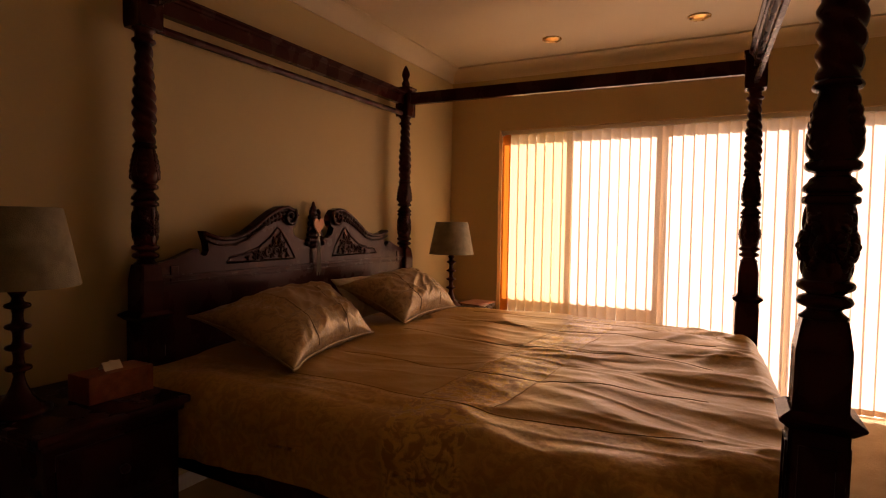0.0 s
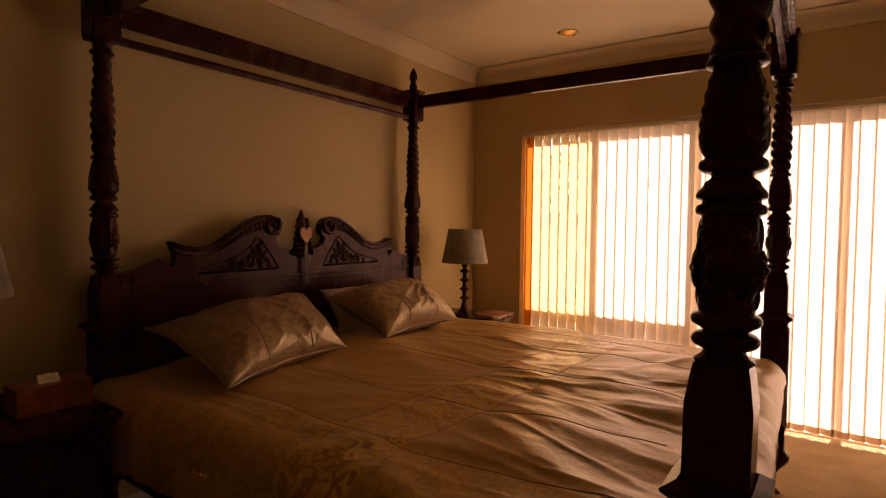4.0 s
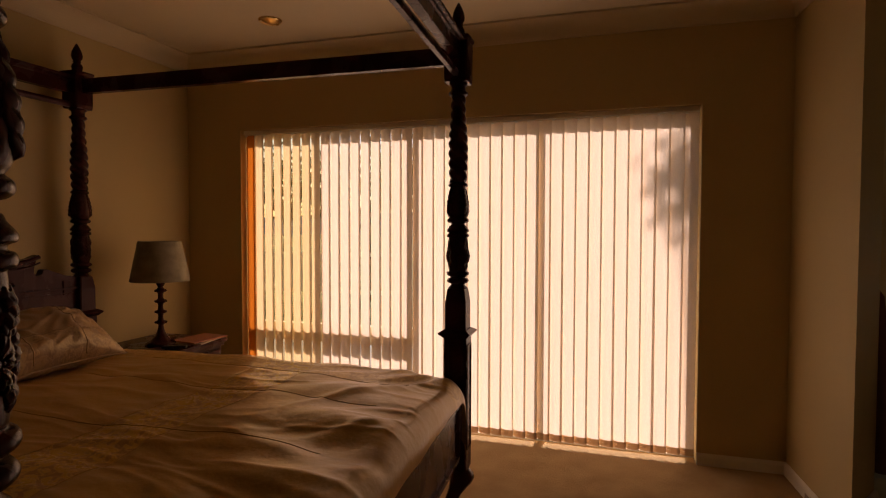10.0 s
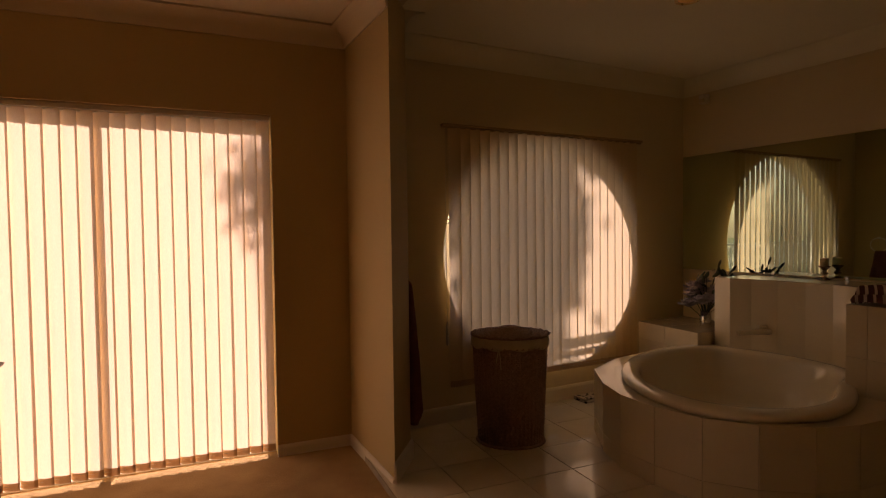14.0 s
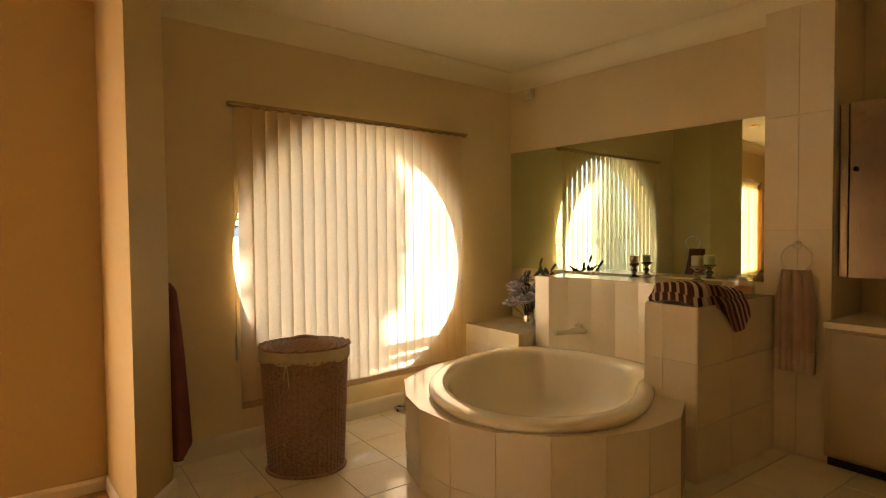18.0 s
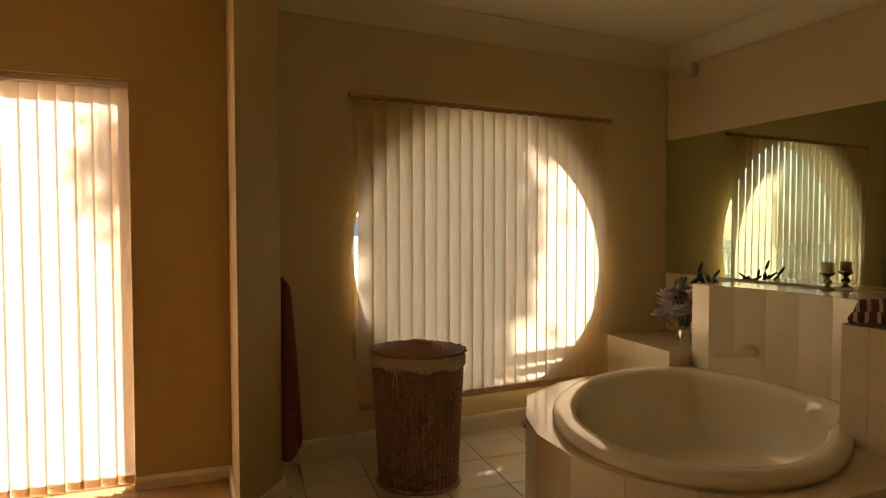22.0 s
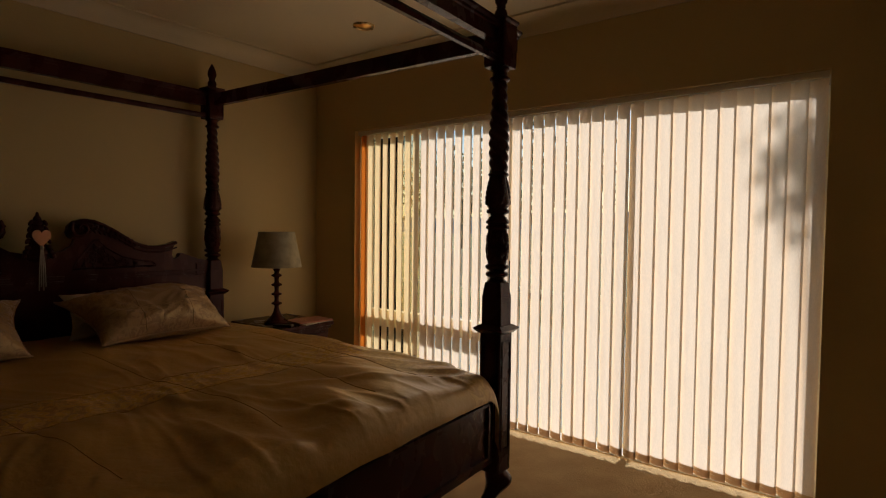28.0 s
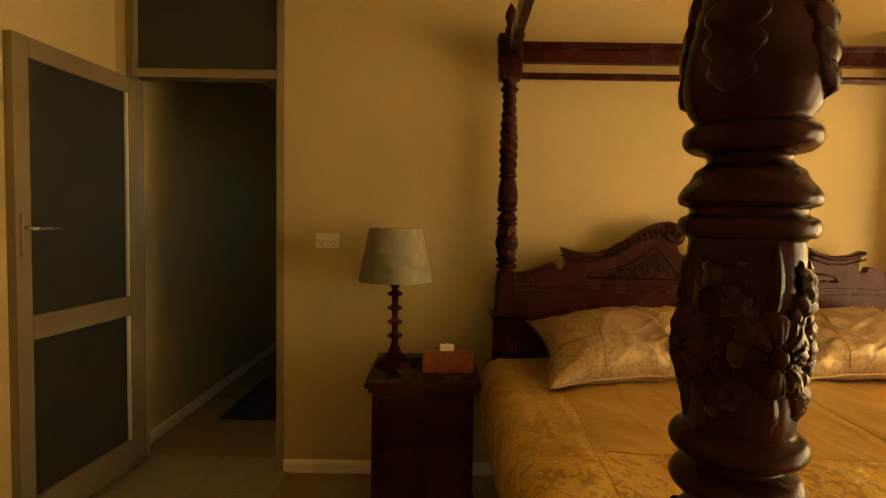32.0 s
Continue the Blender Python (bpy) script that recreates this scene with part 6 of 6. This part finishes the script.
for dx, dy, dz, size in ((-0.05, 0.05, 0.27, 0.085), (-0.07, -0.02, 0.20, 0.075), (0.02, 0.08, 0.21, 0.075), (0.03, -0.05, 0.28, 0.07), (-0.01, 0.02, 0.35, 0.06), (-0.03, 0.11, 0.24, 0.06), (-0.10, 0.03, 0.31, 0.070), (-0.09, 0.09, 0.17, 0.070), (0.04, 0.01, 0.19, 0.075), (-0.04, -0.07, 0.23, 0.065)):
    size *= 1.18
    c = Vector((VX + dx, VY + dy, LOW + dz))
    bm = bmesh.new()
    for ringk, (cnt, rr, tilt) in enumerate(((5, 0.30, 0.35), (7, 0.6, 0.8), (9, 0.95, 1.25))):
        for k in range(cnt):
            a = 2 * math.pi * k / cnt + ringk
            d = Vector((math.cos(a), math.sin(a), 0))
            turn = Euler((0, tilt + rnd.uniform(-0.2, 0.2), a)).to_matrix()
            ball(bm, c + d * size * rr * 0.55 + Vector((0, 0, size * (0.35 - 0.3 * rr))), size * 0.07, size * 0.36, size * 0.46, turn, 7, 5)
    fl = part("blossom", bm, PETAL, flowers)
    bm = bmesh.new()
    tube(bm, [(VX, VY, LOW + 0.02), (VX + dx * 0.4, VY + dy * 0.4, LOW + dz * 0.6), tuple(c)], 0.003, 5)
    part("stem", bm, STEM, flowers)
for dx, dy, dz in ((0.02, -0.10, 0.48), (0.04, -0.20, 0.45), (0.05, -0.06, 0.42), (0.05, -0.16, 0.39)):
    bm = bmesh.new()
    p = Vector((VX + dx, VY + dy, LOW + dz))
    q = Vector((VX, VY, LOW + 0.1))
    mid = q.lerp(p, 0.6) + Vector((0, 0, 0.04))
    tube(bm, [q, mid, p], 0.0028, 5)
    d = (p - mid).normalized()
    ball(bm, p + d * 0.02, 0.010, 0.010, 0.036, d.to_track_quat("Z", "Y").to_matrix(), 8, 7)
    part("bud", bm, LILY, flowers, "long dark bud on a bent stem")
for k in range(26):
    bm = bmesh.new()
    a = rnd.uniform(0, 6.28)
    p = Vector((VX + 0.04 + 0.12 * math.cos(a), VY + 0.13 * math.sin(a) - 0.05, LOW + rnd.uniform(0.22, 0.46)))
    ball(bm, p, 0.004, 0.014, 0.045, Euler((rnd.uniform(-1, 1), rnd.uniform(-1, 1), a)).to_matrix(), 6, 5)
    tube(bm, [(VX, VY, LOW + 0.1), tuple(p)], 0.002, 4)
    part("leaf", bm, STEM, flowers)

# ---- candles, jar ----
WAX = surface("cream_wax", (0.78, 0.68, 0.44), (0.84, 0.74, 0.50), 0.45, 10, 80, 0.05)
HOLD = surface("dark_mercury_glass", (0.36, 0.28, 0.19), (0.50, 0.40, 0.28), 0.2, 20, 60, 0.0, metal=0.8)


def candle(x, y, s, label):
    t = thing("candlestick", (x, y, HIGH), label, "candle holder", "candlesticks on the ledge")
    h = HIGH
    part("holder", lathe(bmesh.new(), [(0.036 * s, h), (0.037 * s, h + 0.006), (0.022 * s, h + 0.014), (0.012 * s, h + 0.024), (0.020 * s, h + 0.036), (0.026 * s, h + 0.044), (0.018 * s, h + 0.054), (0.011 * s, h + 0.064), (0.020 * s, h + 0.074), (0.036 * s, h + 0.086), (0.039 * s, h + 0.096), (0.034 * s, h + 0.098)], 28, x, y), HOLD, t, "turned dark glass holder")
    top = h + 0.098 + 0.055 * s
    c = part("candle", lathe(bmesh.new(), [(0.030 * s, h + 0.097), (0.031 * s, top - 0.004), (0.028 * s, top), (0.012 * s, top - 0.003), (0.001, top - 0.006)], 28, x, y), WAX, t, "cream pillar candle")
    bm = bmesh.new()
    tube(bm, [(x, y, top - 0.008), (x + 0.002, y, top + 0.012)], 0.0012, 5)
    part("wick", bm, LATCH, c)
    return t


candle(5.006, 3.794, 0.92, "dark glass candlestick with a short cream candle")
candle(5.043, 3.36, 1.12, "larger dark glass candlestick with a cream candle")
JAR = glass_material("jar_glass", (0.95, 0.95, 0.90), 0.05, even=0.22)
jar = thing("glass_jar", (5.06, 3.08, BLOCK), "clip-top glass jar with orange bath salts", "jar")
jz = BLOCK + 0.002
part("glass", lathe(bmesh.new(), [(0.002, jz), (0.05, jz), (0.056, jz + 0.01), (0.056, jz + 0.075), (0.048, jz + 0.09), (0.048, jz + 0.10)], 32, 5.060, 3.08, caps=False), JAR, jar)
SALT = surface("orange_bath_salts", (0.62, 0.26, 0.12), (0.74, 0.38, 0.20), 0.7, 40, 200, 0.5)
part("contents", lathe(bmesh.new(), [(0.050, jz + 0.008), (0.052, jz + 0.045), (0.001, jz + 0.05)], 28, 5.060, 3.08), SALT, jar, "orange salts half filling it")
part("lid", lathe(bmesh.new(), [(0.05, jz + 0.101), (0.052, jz + 0.108), (0.046, jz + 0.12), (0.001, jz + 0.124)], 28, 5.060, 3.08), JAR, jar, "domed glass lid")
bm = bmesh.new()
tube(bm, [(5.060 + 0.050 * math.cos(a), 3.08 + 0.050 * math.sin(a), jz + 0.097) for a in (2 * math.pi * i / 28 for i in range(28))], 0.002, 5, closed=True)
part("wire_clip", bm, CHROME, jar)

# ---- vanity in the recess ----
TAN = surface("tan_laminate", (0.42, 0.32, 0.17), (0.48, 0.37, 0.20), 0.4, 4, 90, 0.03)
van = thing("vanity", (5.2, 2.0, 0), "cream bathroom vanity with a stone top", "vanity")
part("carcass", boxed(5.08, BE + 0.6, 1.3, 2.668, 0.08, 0.765), TAN, van)
part("kickboard", boxed(5.13, BE + 0.6, 1.3, 2.668, 0.0, 0.08), LATCH, van)
part("countertop", boxed(5.05, BE + 0.598, 1.3, 2.667, 0.765, 0.80, bevel=0.006), WALL_TILE, van, "cream stone top")
for y0, y1 in ((2.24, 2.635), (1.83, 2.22), (1.42, 1.81)):
    d = part("door", boxed(5.062, 5.08, y0, y1, 0.10, 0.75, bevel=0.004), TAN, van)
    bm = bmesh.new()
    ball(bm, (5.05, y0 + 0.04, 0.62), 0.012, 0.012, 0.012)
    part("knob", bm, BRASS, d)
# dark base colour stands in for the dim reflection in the doors
DIM_MIRROR = surface("dimmed_mirror", (0.11, 0.085, 0.05), (0.20, 0.16, 0.10), 0.22, 3, 40, 0.0, metal=0.85)
cab = thing("mirror_cabinet", (5.3, 2.2, 1.02), "mirrored bathroom wall cabinet with small black knobs", "wall cabinet")
part("body", boxed(5.24, BE + 0.598, 1.5, 2.667, 1.02, 1.955), TAN, cab)
for y0, y1 in ((2.62, 2.664), (2.30, 2.615), (1.97, 2.29), (1.64, 1.96)):
    d = part("door", boxed(5.222, 5.238, y0, y1, 1.025, 1.95, bevel=0.002), DIM_MIRROR, cab, "mirror door darkened to a dim reflection")
    if y1 - y0 > 0.1:
        bm = bmesh.new()
        ball(bm, (5.212, y1 - 0.03, 1.60), 0.012, 0.010, 0.014)
        part("knob", bm, LATCH, d)
# bath mat
MATM = bpy.data.materials.new("spotted_mat")
MATM.use_nodes = True
_n, _l = MATM.node_tree.nodes, MATM.node_tree.links
_t = _n.new("ShaderNodeTexCoord")
_v = _n.new("ShaderNodeTexVoronoi")
_v.inputs["Scale"].default_value = 32
_r = _n.new("ShaderNodeValToRGB")
_r.color_ramp.interpolation = "CONSTANT"
_r.color_ramp.elements[0].color = (0.03, 0.025, 0.02, 1)
_r.color_ramp.elements[1].position = 0.42
_r.color_ramp.elements[1].color = (0.55, 0.50, 0.42, 1)
_l.new(_t.outputs["Object"], _v.inputs[0])
_l.new(_v.outputs[0], _r.inputs[0])
_l.new(_r.outputs[0], _n["Principled BSDF"].inputs["Base Color"])
_n["Principled BSDF"].inputs["Roughness"].default_value = 0.95
mat = askew(thing("bath_mat", (3.9, 4.9, BF), "folded black and white spotted bath mat on the tiles", "bath mat"))
for z0, z1, y0 in ((BF, BF + 0.016, BN - 0.165), (BF + 0.017, BF + 0.034, BN - 0.150)):
    fold = part("mat_fold", boxed(3.72, 4.18, y0, BN - 0.03, z0, z1, bevel=0.006), MATM, mat)
    fold.matrix_basis = ASKEW @ fold.matrix_basis

# ---- outside ----
PAVE = surface("terrace_paving", (0.17, 0.16, 0.14), (0.26, 0.24, 0.21), 0.8, 2, 60, 0.3)
GRASS = surface("dry_lawn", (0.07, 0.09, 0.03), (0.13, 0.14, 0.05), 0.95, 0.6, 30, 0.4)
structure("ground", boxed(-80, 90, 9.0, 200, -0.5, -0.30), GRASS, "lawn sloping away beyond the terrace", "ground")
structure("pavement", boxed(-8, 12, 5.01, 9.0, -0.35, -0.12), PAVE, "paved terrace outside the windows", "terrace")
rail = thing("terrace_railing", (4.8, 6.6, 0), "white painted terrace railing with thin bars", "railing")
for z0, z1 in ((1.341, 1.401), (1.271, 1.306), (1.190, 1.222), (0.25, 0.285)):
    part("bar", boxed(3.4, 8.0, 6.58, 6.62, z0, z1), TRIM, rail)
for i in range(4):
    x = 3.43 + 1.5 * i
    part("post", boxed(x - 0.03, x + 0.03, 6.57, 6.63, -0.12, 1.402), TRIM, rail)
fence = thing("garden_fence", (-8, 12.5, 0), "white balustrade fence at the end of the lawn", "fence")
part("top_rail", boxed(-20, 2, 12.46, 12.54, 0.72, 0.80), TRIM, fence)
part("bottom_rail", boxed(-20, 2, 12.46, 12.54, -0.1, -0.02), TRIM, fence)
BAL = mesh_of("baluster", lathe(bmesh.new(), [(0.05, -0.05), (0.05, 0.02), (0.03, 0.06), (0.06, 0.25), (0.03, 0.5), (0.05, 0.62), (0.05, 0.74)], 8), TRIM)
for i in range(88):
    part_of("baluster", BAL, fence, at=(-19.9 + 0.25 * i, 12.5, 0))

LEAF_M = surface("tree_leaf", (0.035, 0.065, 0.018), (0.08, 0.11, 0.03), 0.6, 6, 60, 0.0)
BARK = surface("tree_bark", (0.10, 0.075, 0.05), (0.17, 0.13, 0.09), 0.9, 10, 60, 0.8, stretch=(1, 1, 0.2), depth=0.02)


def tree(x, y, h, spread, seed, label, leaves=1500, low=0.6, leaf=0.10, tall=0.0):
    r = random.Random(seed)
    t = thing("tree", (x, y, -0.3), label, "tree", "trees outside the windows")
    bm = bmesh.new()
    tube(bm, [(x, y, -0.35), (x + 0.1, y, h * 0.3), (x - 0.05, y + 0.1, h * 0.6)], lambda q: 0.16 - 0.09 * q, 10)
    tips = []
    for k in range(7):
        a = r.uniform(0, 6.28)
        e = Vector((x + spread * 0.6 * math.cos(a), y + spread * 0.6 * math.sin(a), h * r.uniform(low, 0.95)))
        tube(bm, [(x, y, h * r.uniform(0.3, 0.5)), e.lerp(Vector((x, y, h * 0.6)), 0.5), e], lambda q: (0.06 - 0.045 * q) * min(1.0, spread), 6)
        tips.append(e)
    part("trunk", bm, BARK, t)
    bm = bmesh.new()
    for k in range(leaves):
        e = r.choice(tips)
        p = e + Vector((r.gauss(0, spread * 0.28), r.gauss(0, spread * 0.28), r.gauss(0, tall or h * 0.10)))
        d = Vector((r.uniform(-1, 1), r.uniform(-1, 1), r.uniform(-1, 0.4))).normalized()
        s = Vector((r.uniform(-1, 1), r.uniform(-1, 1), r.uniform(-1, 1))).cross(d).normalized()
        bm.faces.new([bm.verts.new(v) for v in (p - d * leaf, p + s * leaf * 0.4, p + d * leaf, p - s * leaf * 0.4)])
    part("crown", bm, LEAF_M, t)
    return t


for k, (x, y, h, sp) in enumerate(((-4.2, 13.0, 3.2, 1.6), (-8.0, 15.5, 3.6, 2.2), (-12.5, 19.0, 4.0, 2.6), (6.5, 16.0, 3.4, 2.0))):
    tree(x, y, h, sp, 20 + k, "leafy green garden tree beyond the lawn")
# both trees stand unseen, set so that their crowns shade the two blinds
tree(4.47, 16.5, 8.7, 0.55, 41, "tall gum tree with hanging foliage near the house", 3300, 0.71, 0.11, 0.60)
tree(2.40, 13.0, 6.15, 0.26, 43, "slim added tree whose small crown shades the bedroom blind", 120, 0.95, 0.08, 0.16)
# distance haze is put into the hills' colour
HILL = surface("haze_tinted_hills", (0.40, 0.43, 0.46), (0.46, 0.49, 0.51), 0.95, 0.02, 0.4, 0.0)
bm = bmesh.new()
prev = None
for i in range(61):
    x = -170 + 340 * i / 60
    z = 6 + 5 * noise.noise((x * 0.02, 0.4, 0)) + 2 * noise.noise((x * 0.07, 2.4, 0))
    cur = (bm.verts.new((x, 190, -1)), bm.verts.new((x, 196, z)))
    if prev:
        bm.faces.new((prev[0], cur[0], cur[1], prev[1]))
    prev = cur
structure("backdrop", bm, HILL, "far hills on the horizon, haze put into their blue", "hills")
